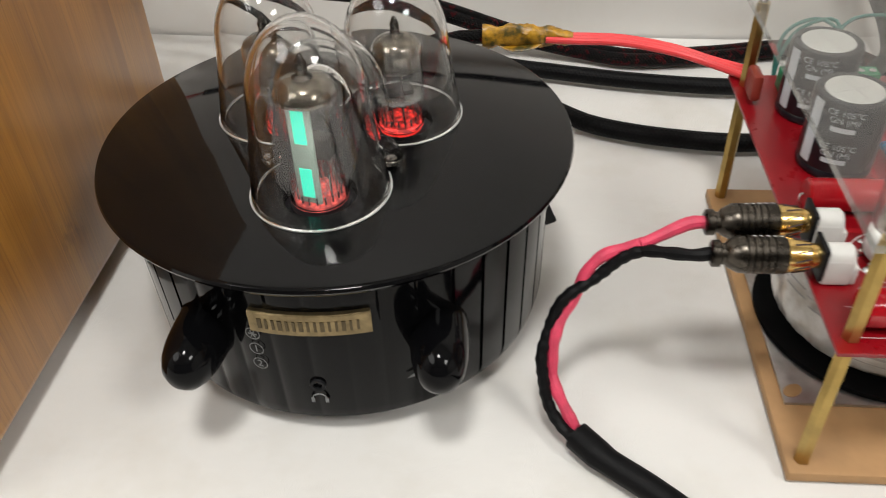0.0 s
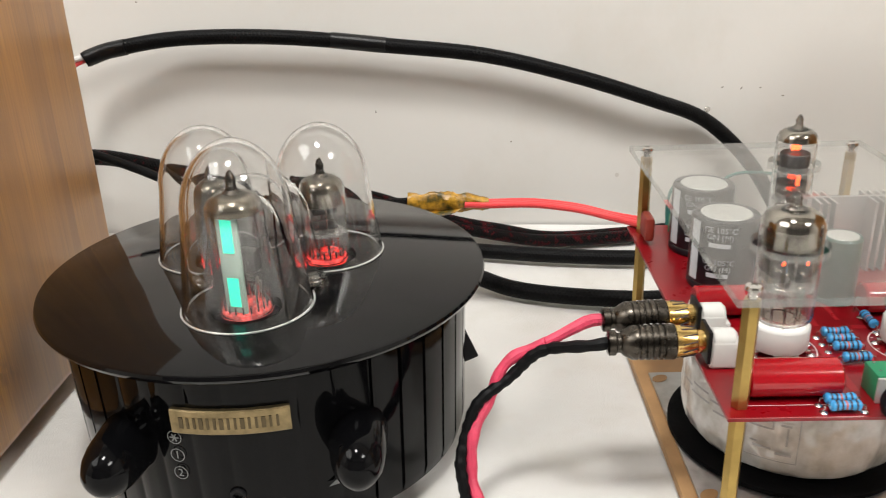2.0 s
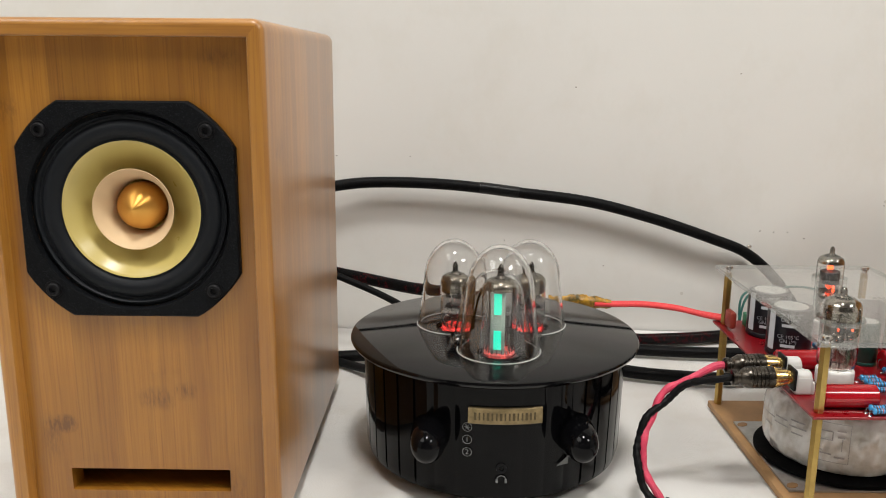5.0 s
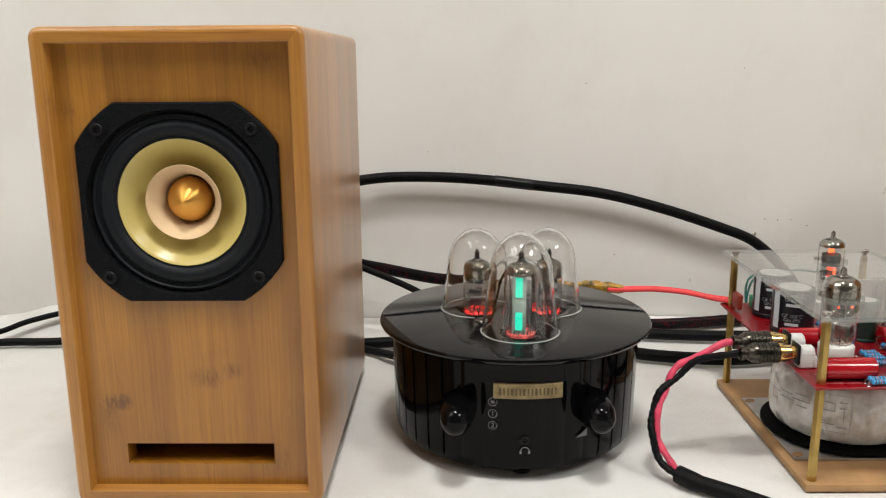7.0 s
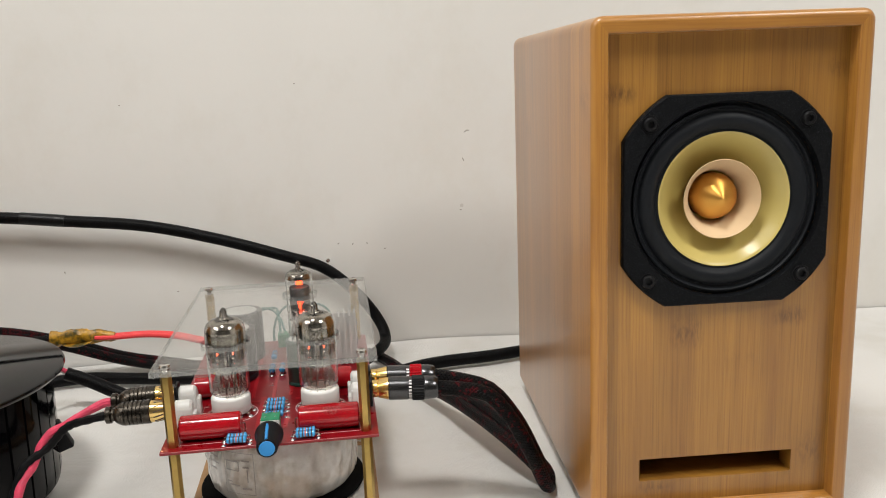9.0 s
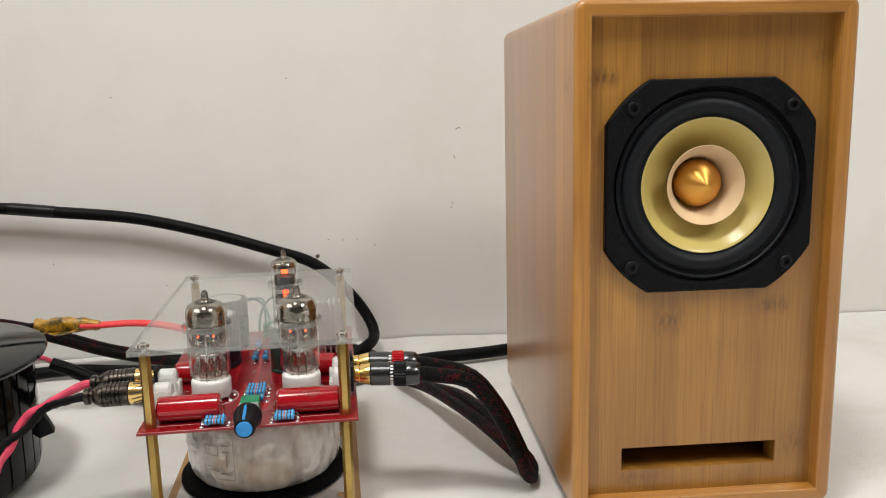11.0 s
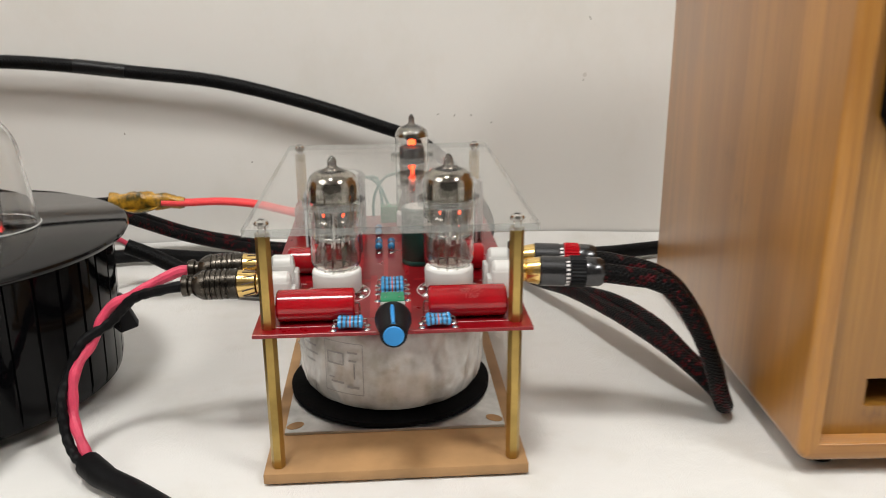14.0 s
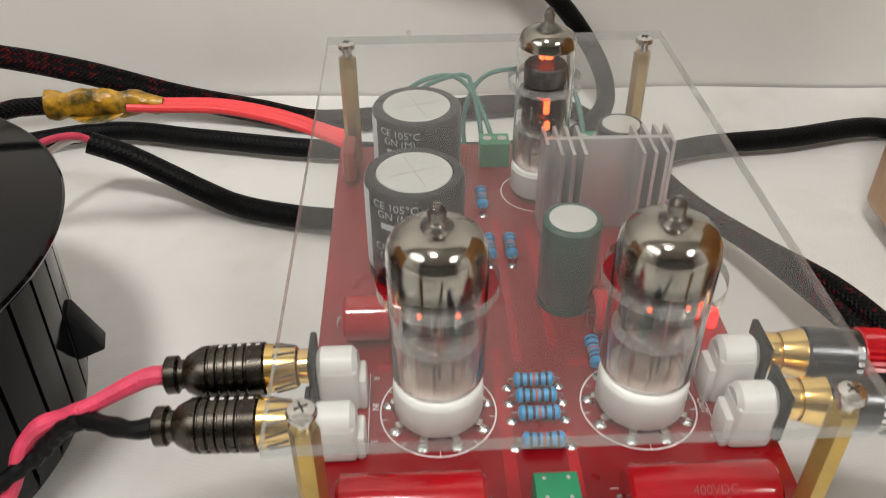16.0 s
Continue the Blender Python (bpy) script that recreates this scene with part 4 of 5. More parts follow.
def toroid():
    bm = bmesh.new()
    prof = [(0.012, 0.0102), (0.036, 0.0102), (0.0415, 0.0115), (0.0440, 0.015), (0.0452, 0.021), (0.0453, 0.024), (0.0453, 0.027), (0.0453, 0.030), (0.0453, 0.033), (0.0453, 0.036), (0.0452, 0.040), (0.0440, 0.047), (0.041, 0.0505), (0.036, 0.052), (0.012, 0.052), (0.010, 0.048), (0.010, 0.014)]
    lathe(prof + prof[:1], 160, "z", bm)
    for v in bm.verts:
        a = math.atan2(v.co.y, v.co.x)
        k = 1 + 0.012 * noise.noise(Vector((math.cos(a) * 6, math.sin(a) * 6, v.co.z * 60))) + 0.014 * abs(noise.noise(Vector((math.cos(a) * 13, math.sin(a) * 13, v.co.z * 110 + 4)))) - 0.004
        v.co.x, v.co.y = v.co.x * k, v.co.y * k
    return bm


tor = part("transformer", toroid(), M["wrap"], amp, "toroidal transformer wrapped in white film", pose(0.0490, 0.0745, 0))


def on_toroid(a, z, w, h):
    bm = bmesh.new()
    r = 0.0464
    rows = []
    for i in range(7):
        b = radians(a) + (i / 6 - 0.5) * w / r
        rows.append([bm.verts.new((r * math.sin(b), -r * math.cos(b), zz)) for zz in (z - h / 2, z + h / 2)])
    for p, q in zip(rows, rows[1:]):
        bm.faces.new((p[0], q[0], q[1], p[1]))
    return bm


for a, z, w, h in ((-29, 0.0205, 0.020, 0.0004), (-29, 0.0455, 0.020, 0.0004), (-16.8, 0.033, 0.0004, 0.025), (-41.2, 0.033, 0.0004, 0.025), (-33, 0.0255, 0.007, 0.0010), (-23, 0.0240, 0.006, 0.0012), (-37, 0.0275, 0.003, 0.0008), (-34, 0.040, 0.008, 0.0008), (-34, 0.0345, 0.008, 0.0008), (-39.3, 0.0373, 0.0008, 0.006), (-28.8, 0.0373, 0.0008, 0.006), (-23, 0.041, 0.005, 0.0010), (-23, 0.037, 0.004, 0.0010), (-22, 0.032, 0.0007, 0.008), (-55, 0.040, 0.010, 0.001), (-55, 0.036, 0.012, 0.001), (-55, 0.032, 0.008, 0.001), (-70, 0.038, 0.010, 0.001), (-70, 0.034, 0.012, 0.001), (-85, 0.036, 0.012, 0.001), (-85, 0.030, 0.009, 0.001)):
    part("print_bar", on_toroid(a, z, w, h), M["ink"], tor)


def hexrod(r, z0, z1):
    return lathe([(0, z0), (r * 0.93, z0), (r, z0 + 0.0004), (r, z1 - 0.0004), (r * 0.93, z1), (0, z1)], 6)


lower = part("standoff", hexrod(0.0029, 0.0048, PZ - 0.0017), M["brass"], amp, "hexagonal brass standoff", pose(0, 0, 0))
upper = part("standoff", hexrod(0.0029, PZ, 0.1072), M["brass"], amp, "hexagonal brass standoff", pose(0, 0, 0))
cap_screw = part("screw", lathe([(0.0016, 0.1072), (0.0016, 0.1103), (0.0028, 0.1104), (0.0029, 0.1110), (0.0025, 0.1119), (0.0013, 0.1124), (0.0, 0.1125)], 16), M["nickel"], amp, "pan-head screw", pose(0, 0, 0))
low_nut = part("nut", lathe([(0, 0.0), (0.0018, 0.0), (0.0018, 0.0075), (0, 0.0075)], 10), M["brass"], amp, "", pose(0, 0, 0))
for turn in (25, 115):
    part("cross_slot", box(-0.0013, 0.0013, -0.0002, 0.0002, 0.1121, 0.11258), M["gunmetal"], cap_screw, "", pose(0, 0, 0, 0, 0, turn))
for sx, sy in ((0.099, 0), (0, 0.1595), (0.099, 0.1595)):
    for ob in (lower, upper, cap_screw, low_nut):
        again(ob, pose(sx, sy, 0))

pcb = part("circuit_board", box(-0.0058, 0.1055, -0.0070, 0.1690, PZ - 0.0016, PZ, 0.0002, 1), M["pcb"], amp, "glossy red circuit board")
for x0, x1, y0, y1 in ((0.040, 0.043, 0.008, 0.060), (0.055, 0.0575, 0.012, 0.030), (0.046, 0.048, 0.055, 0.120), (0.034, 0.036, 0.060, 0.14), (0.056, 0.058, 0.060, 0.115), (0.010, 0.040, 0.0525, 0.055), (0.060, 0.092, 0.0525, 0.055), (0.014, 0.030, 0.0145, 0.0165), (0.068, 0.090, 0.0145, 0.0165)):
    part("trace", box(x0, x1, y0, y1, PZ, PZ + 0.00012), M["pcb_trace"], pcb)


def sheet_with_holes():
    """Clear sheet with three round openings for the valves."""
    bm = bmesh.new()
    x0, x1, y0, y1, za, zb = -0.0068, 0.1068, -0.0068, 0.1688, 0.1074, 0.1103
    holes = ((0.0255, 0.0385, 0.0135), (0.0750, 0.0385, 0.0135), (0.0625, 0.1357, 0.0115))
    splits = ((x0, 0.0502, y0, 0.087, holes[0]), (0.0502, x1, y0, 0.087, holes[1]), (x0, x1, 0.087, y1, holes[2]))
    seg = 48
    for a, b, c, d, (hx, hy, hr) in splits:
        outer = []
        for i in range(seg):
            t = 6.2831853 * (i + 0.5) / seg
            ux, uy = math.cos(t), math.sin(t)
            k = min(((b if ux > 0 else a) - hx) / ux if abs(ux) > 1e-9 else 9, ((d if uy > 0 else c) - hy) / uy if abs(uy) > 1e-9 else 9)
            outer.append((hx + k * ux, hy + k * uy, math.atan2(uy, ux)))
        for q in ((a, c), (b, c), (b, d), (a, d)):
            outer.append((q[0], q[1], math.atan2(q[1] - hy, q[0] - hx)))
        outer.sort(key=lambda p: p[2])
        for z in (za, zb):
            vo = [bm.verts.new((p[0], p[1], z)) for p in outer]
            vi = [bm.verts.new((hx + hr * math.cos(p[2]), hy + hr * math.sin(p[2]), z)) for p in outer]
            for i in range(len(vo)):
                j = (i + 1) % len(vo)
                bm.faces.new((vo[i], vo[j], vi[j], vi[i]))
            if z == za:
                low = vi
            else:
                for i in range(len(vi)):
                    j = (i + 1) % len(vi)
                    f = bm.faces.new((low[i], low[j], vi[j], vi[i]))
                    f.material_index = 1
    bmesh.ops.remove_doubles(bm, verts=bm.verts[:], dist=1e-5)
    for (ax, ay), (bx, by) in (((x0, y0), (x1, y0)), ((x1, y0), (x1, y1)), ((x1, y1), (x0, y1)), ((x0, y1), (x0, y0))):
        f = bm.faces.new([bm.verts.new(p) for p in ((ax, ay, za), (bx, by, za), (bx, by, zb), (ax, ay, zb))])
        f.material_index = 1
    bmesh.ops.remove_doubles(bm, verts=bm.verts[:], dist=1e-5)
    return bm


part("cover_sheet", sheet_with_holes(), [M["acrylic"], M["acrylic_edge"]], amp, "clear acrylic cover sheet with valve openings")

for tx in (0.0255, 0.0750):
    part("valve_socket", lathe([(0.0, 0), (0.0102, 0), (0.0108, 0.001), (0.0108, 0.0086), (0.0103, 0.0094), (0.0095, 0.0098), (0.0088, 0.0090), (0.0, 0.0090)], 40), M["white"], amp, "white ceramic valve socket", pose(tx, 0.0385, PZ + 0.002))
    tube_parts(amp, tx, 0.0385, PZ + 0.0126, 0.0111, 0.0494, pip=0.0062, silver=0.0300, heaters=((-0.0041, -0.0068, 0.0248), (0.0041, -0.0068, 0.0248)), spin=0)
    part("silk_ring", lathe([(0.0140, 0.0001), (0.0144, 0.0001)], 48), M["silk"], pcb, "", pose(tx, 0.0385, PZ))
    for i in range(9):
        a = radians(40 * i + 30)
        part("silk_line", box(0.0126, 0.0141, -0.0001, 0.0001, 0.0001, 0.00016), M["silk"], pcb, "", pose(tx, 0.0385, PZ, 0, 0, 40 * i + 30))
        part("socket_pin", box(0.0090, 0.0119, -0.0010, 0.0010, 0.0006, 0.0022, 0.0003), M["nickel"], amp, "bent metal socket pin", pose(tx, 0.0385, PZ, 0, 0, 40 * i + 10))
    for i in range(9):
        a = radians(40 * i + 10)
        part("solder_pad", lathe([(0.0016, 0.0001), (0.0012, 0.0006), (0.0005, 0.0009), (0, 0.0009)], 10), M["solder"], pcb, "", pose(tx + 0.0122 * math.cos(a), 0.0385 + 0.0122 * math.sin(a), PZ))
part("valve_socket", lathe([(0.0, 0), (0.0085, 0), (0.0090, 0.001), (0.0090, 0.0085), (0.0082, 0.0094), (0.0, 0.0094)], 36), M["white"], amp, "white ceramic valve socket", pose(0.0625, 0.1357, PZ + 0.002))
part("silk_ring", lathe([(0.0118, 0.0001), (0.0122, 0.0001)], 48), M["silk"], pcb, "", pose(0.0625, 0.1357, PZ))
tube_parts(amp, 0.0625, 0.1357, PZ + 0.0114, 0.0090, 0.0535, silver=0.0415, pip=0.0063, anodes=((0.0295, 0.0358), (0.0150, 0.0275)), heaters=((0, -0.0005, 0.0385), (0.0012, 0.0005, 0.0380), (-0.0012, 0.0005, 0.0380), (0, -0.0068, 0.0256), (0, -0.0068, 0.0232), (0.0005, -0.0068, 0.0178)))


def film_cap(x0, x1, y, z, r):
    bm = lathe([(0, x0), (r * 0.86, x0), (r, x0 + 0.0008), (r, x1 - 0.0008), (r * 0.86, x1), (0, x1)], 32, "x")
    ob = part("film_capacitor", bm, M["red"], amp, "glossy red film capacitor", pose(0, y, z))
    for s, x in ((-1, x0), (1, x1)):
        part("lead", sweep(smooth_line([(x, 0, 0), (x + s * 0.0016, 0, 0), (x + s * 0.0018, 0, -r)], 0.001), 0.0004, 6), M["solder"], ob)
    return ob


for x0, x1 in ((0.0030, 0.0343), (0.0640, 0.0960)):
    fc = film_cap(x0, x1, 0.0068, PZ + 0.0068, 0.0066)
for text, turn in (("400VDC", 1.02), ("1.0µF", 0.62)):
    word = lettering("print", text, 0.0027, M["cap_print"], fc, pose(0, 0, 0), "faint printed lettering")
    for v in word.data.vertices:
        a = turn + v.co.y / 0.0066
        v.co = Vector((0.0815 + v.co.x, -0.00665 * math.cos(a), 0.00665 * math.sin(a)))
    word.matrix_local = pose(0, 0, 0)
for x0, x1 in ((0.0015, 0.0285), (0.0680, 0.0935)):
    film_cap(x0, x1, 0.0665, PZ + 0.0065, 0.0063)
for cx, cy in ((0.0212, 0.0972), (0.0225, 0.1372)):
    c = part("capacitor", lathe([(0, 0.0), (0.0135, 0.0), (0.0142, 0.001), (0.0142, 0.0030), (0.0138, 0.0036), (0.0142, 0.0042), (0.0142, 0.0318), (0.0135, 0.0328), (0.0112, 0.0329), (0.0108, 0.0325), (0.0, 0.0325)], 48), M["cap_black"], amp, "large black electrolytic capacitor", pose(cx, cy, PZ))
    bm = bmesh.new()
    lathe([(0.0107, 0.0327), (0.0105, 0.0330), (0, 0.0330)], 40, "z", bm)
    v = part("vent_top", bm, M["cap_top"], c, "silver scored top")
    for a in (0, 90):
        part("score_line", box(-0.0085, 0.0085, -0.0002, 0.0002, 0.0330, 0.03306), M["steel"], c, "", pose(0, 0, 0, 0, 0, a + 20))
    for z, text in ((0.0292, "CE 105°C"), (0.0262, "GN (M)"), (0.0150, "CE 105°C"), (0.0120, "GN (M)")):
        word = lettering("print", text, 0.0034, M["cap_grey"], c, pose(0, 0, 0), "pale printed lettering")
        for v in word.data.vertices:
            a, up = v.co.x / 0.0143 - 0.42, v.co.y
            v.co = Vector((0.01432 * math.sin(a), -0.01432 * math.cos(a), z + up))
        word.matrix_local = pose(0, 0, 0)
    for row, widths in ((1, (0.0090,)), (4, (0.0090,))):
        a0 = -42.0
        for w in widths:
            bm = bmesh.new()
            rr = 0.01432
            rows = []
            for i in range(5):
                a = radians(a0) + w / rr * i / 4
                rows.append([bm.verts.new((rr * math.sin(a), -rr * math.cos(a), zz)) for zz in (0.0216 - 0.0136 * (row > 2), 0.0236 - 0.0136 * (row > 2))])
            for p, q in zip(rows, rows[1:]):
                bm.faces.new((p[0], q[0], q[1], p[1]))
            part("print_bar", bm, M["cap_grey"], c)
            a0 += math.degrees((w + 0.0012) / rr)
    bm = bmesh.new()
    rr, rows = 0.01430, []
    for i in range(5):
        a = radians(-82) + 0.0052 / rr * i / 4
        rows.append([bm.verts.new((rr * math.sin(a), -rr * math.cos(a), zz)) for zz in (0.005, 0.0316)])
    for p, q in zip(rows, rows[1:]):
        bm.faces.new((p[0], q[0], q[1], p[1]))
    part("stripe", bm, M["cap_grey"], c, "grey polarity stripe")


def small_cap(x, y, r, h, mat, label):
    c = part("capacitor", lathe([(0, 0), (r * 0.95, 0), (r, 0.0006), (r, 0.002), (r * 0.96, 0.0025), (r, 0.003), (r, h - 0.0008), (r * 0.92, h), (0, h - 0.0002)], 36), mat, amp, label, pose(x, y, PZ))
    part("vent_top", lathe([(r * 0.8, h - 0.0001), (r * 0.78, h + 0.0001), (0, h + 0.0001)], 32), M["cap_top"], c, "silver top")
    return c


small_cap(0.0630, 0.0790, 0.0080, 0.0285, M["green_cap"], "dark green electrolytic capacitor")
small_cap(0.0915, 0.1465, 0.0080, 0.0195, M["cap_black"], "black electrolytic capacitor")
bm = bmesh.new()
merge(bm, box(0.0600, 0.0985, 0.1130, 0.1150, PZ + 0.001, 0.1005, 0.0003))
for i in range(12):
    if 3 < i < 8:
        continue
    x = 0.0605 + i * 0.0034
    merge(bm, box(x - 0.0005, x + 0.0005, 0.1040 if i not in (0, 11) else 0.1100, 0.1130, PZ + 0.001, 0.1005))
    merge(bm, box(x - 0.0005, x + 0.0005, 0.1150, 0.1215, PZ + 0.001, 0.1005))
hs = part("heatsink", bm, M["heatsink"], amp, "finned aluminium heatsink")
part("screw", rod(0.002, -0.1130, -0.1112, 12, "y", 0.0003), M["nickel"], hs, "", pose(0.0795, 0.2242, 0.088))
for tx in (0.0130, 0.0445, 0.0785):
    t = part("terminal_block", box(tx, tx + 0.0105, 0.1520, 0.1600, PZ, PZ + 0.0095, 0.0004), M["term"], amp, "green screw terminal block")
    for dx in (0.0027, 0.0078):
        part("terminal_screw", rod(0.0017, PZ + 0.0092, PZ + 0.0098, 12), M["solder"], t, "", pose(tx + dx, 0.156, 0))
part("mains_capacitor", box(-0.0030, 0.0020, 0.140, 0.153, PZ + 0.002, PZ + 0.0145, 0.0020), M["box_cap"], amp, "brownish red box capacitor")


def resistor(x, y, turn, length=0.0100):
    bm = lathe([(0, -length / 2), (0.0012, -length / 2), (0.0019, -length / 2 + 0.0006), (0.0019, -length / 2 + 0.0020), (0.0016, -length / 2 + 0.0028), (0.0016, length / 2 - 0.0028), (0.0019, length / 2 - 0.0020), (0.0019, length / 2 - 0.0006), (0.0012, length / 2), (0, length / 2)], 14, "x")
    ob = part("resistor", bm, M["resistor"], amp, "small blue banded resistor", pose(x, y, PZ + 0.0028, 0, 0, turn))
    for k, off in enumerate((-0.0032, -0.0014, 0.0, 0.0014, 0.0032)):
        r = 0.00195 if abs(off) > 0.002 else 0.00166
        part("band", lathe([(r, off - 0.00035), (r, off + 0.00035)], 14, "x"), M["band_red"] if k == 2 else M["band_dark"], ob)
    for s in (-1, 1):
        part("lead", sweep(smooth_line([(s * length / 2, 0, 0), (s * (length / 2 + 0.0014), 0, 0), (s * (length / 2 + 0.0016), 0, -0.0026)], 0.0008), 0.0003, 6), M["solder"], ob)
        part("solder_pad", lathe([(0.0014, 0.0001), (0.0010, 0.0005), (0, 0.0008)], 10), M["solder"], pcb, "", pose(x + s * (length / 2 + 0.0016) * math.cos(radians(turn)), y + s * (length / 2 + 0.0016) * math.sin(radians(turn)), PZ))


for ry in (0.0456, 0.0402, 0.0345, 0.0262):
    resistor(0.0497, ry, 0)
for rx in (0.0325, 0.0676):
    resistor(rx, -0.0004, 0)
    resistor(rx, -0.0047, 0)
for rx, ry in ((0.0433, 0.1290), (0.0500, 0.1020), (0.0436, 0.1020), (0.0668, 0.0550)):
    resistor(rx, ry, 90)
led = part("led", lathe([(0, 0), (0.0019, 0), (0.0019, 0.004), (0.0013, 0.0053), (0, 0.0058)], 16), M["red_led"], amp, "lit red led", pose(0.1010, 0.0660, PZ + 0.001))

for text, lx, ly in (("R", 0.0100, 0.0497), ("IN", 0.0100, 0.0401), ("L", 0.0100, 0.0290), ("R", 0.0905, 0.0480), ("OUT", 0.0905, 0.0370), ("L", 0.0905, 0.0275)):
    lettering("print", text, 0.0023, M["silk"], pcb, pose(lx, ly, PZ + 0.0001, -90, 0, 0) @ pose(0, 0, 0, 0, 90, 0), "white printed lettering")
part("silk_line", box(0.0918, 0.0920, 0.0260, 0.0520, PZ + 0.0001, PZ + 0.00016), M["silk"], pcb)
part("silk_line", box(0.0084, 0.0086, 0.0260, 0.0520, PZ + 0.0001, PZ + 0.00016), M["silk"], pcb)
for y in (0.0000, 0.0138):
    for x0, x1 in ((0.0022, 0.0352), (0.0630, 0.0968)):
        part("silk_line", box(x0, x1, y - 0.0001, y + 0.0001, PZ + 0.0001, PZ + 0.00016), M["silk"], pcb)
pot = part("potentiometer", box(0.0447, 0.0543, 0.0013, 0.0115, PZ, PZ + 0.0098, 0.0004), M["term"], amp, "green potentiometer body")
part("bracket", box(0.0445, 0.0545, 0.0001, 0.0012, PZ, PZ + 0.0094, 0.0003), M["cap_top"], pot, "metal bracket")
for dx in (0.0022, 0.0074):
    for dy in (0.0035, 0.0085):
        part("rivet", rod(0.0005, PZ + 0.0097, PZ + 0.0100, 8), M["solder"], pot, "", pose(0.0447 + dx, 0.0013 + dy, 0))
kb = part("knob", lathe([(0, 0.000), (0.0068, 0.000), (0.0072, 0.001), (0.0072, 0.0035), (0.0062, 0.006), (0.0052, 0.0175), (0.0046, 0.0185), (0.0, 0.0185)], 28, "y"), M["black"], amp, "black knob with a blue cap", pose(0.0495, -0.0055, PZ + 0.0052))
part("knob_cap", lathe([(0.0039, 0.0184), (0.0040, 0.0188), (0.0037, 0.0191), (0, 0.0192)], 28, "y"), M["knob_blue"], kb, "blue cap")
part("pointer", sweep([Vector((-0.0003, -0.0040, 0.0064)), Vector((-0.0002, -0.0110, 0.0058)), Vector((0, -0.0182, 0.0048))], 0.0008, 6), M["knob_blue"], kb, "blue pointer line")


def rca_jack(sx, y, z):
    """White board-mounted socket, pointing out to the side sx."""
    x = 0.0005 if sx < 0 else 0.0985
    bm = box(-0.0060, 0.0040, -0.0046, 0.0046, -(z - PZ), 0.0018, 0.0014, 3)
    merge(bm, box(-0.0078, -0.0056, -0.0038, 0.0038, -(z - PZ), -0.0020, 0.0008))
    rod(0.0045, -0.0058, 0.0040, 28, "x", 0.0012, bm, (0, 0, 0.0002))
    j = part("phono_socket", bm, M["white"], amp, "white phono socket", pose(x, y, z, 0, 0, 0 if sx > 0 else 180))
    part("face_plate", box(0.0040, 0.0056, -0.0056, 0.0056, -(z - PZ) * 0.7, 0.0060, 0.0004), M["black"], j, "black face plate")
    part("collar", lathe([(0, 0.0056), (0.0042, 0.0056), (0.0042, 0.0075), (0, 0.0075)], 24, "x"), M["gold"], j)


for sx in (-1, 1):
    rca_jack(sx, 0.0280, 0.0793 if sx > 0 else 0.0770)
    rca_jack(sx, 0.0420 if sx > 0 else 0.0435, 0.0808 if sx > 0 else 0.0795)


# ---- cables ----
def lean(a, b):
    """A pose at a whose x axis points to b."""
    d = (Vector(b) - Vector(a)).normalized()
    return Matrix.Translation(a) @ d.to_track_quat("X", "Z").to_matrix().to_4x4()


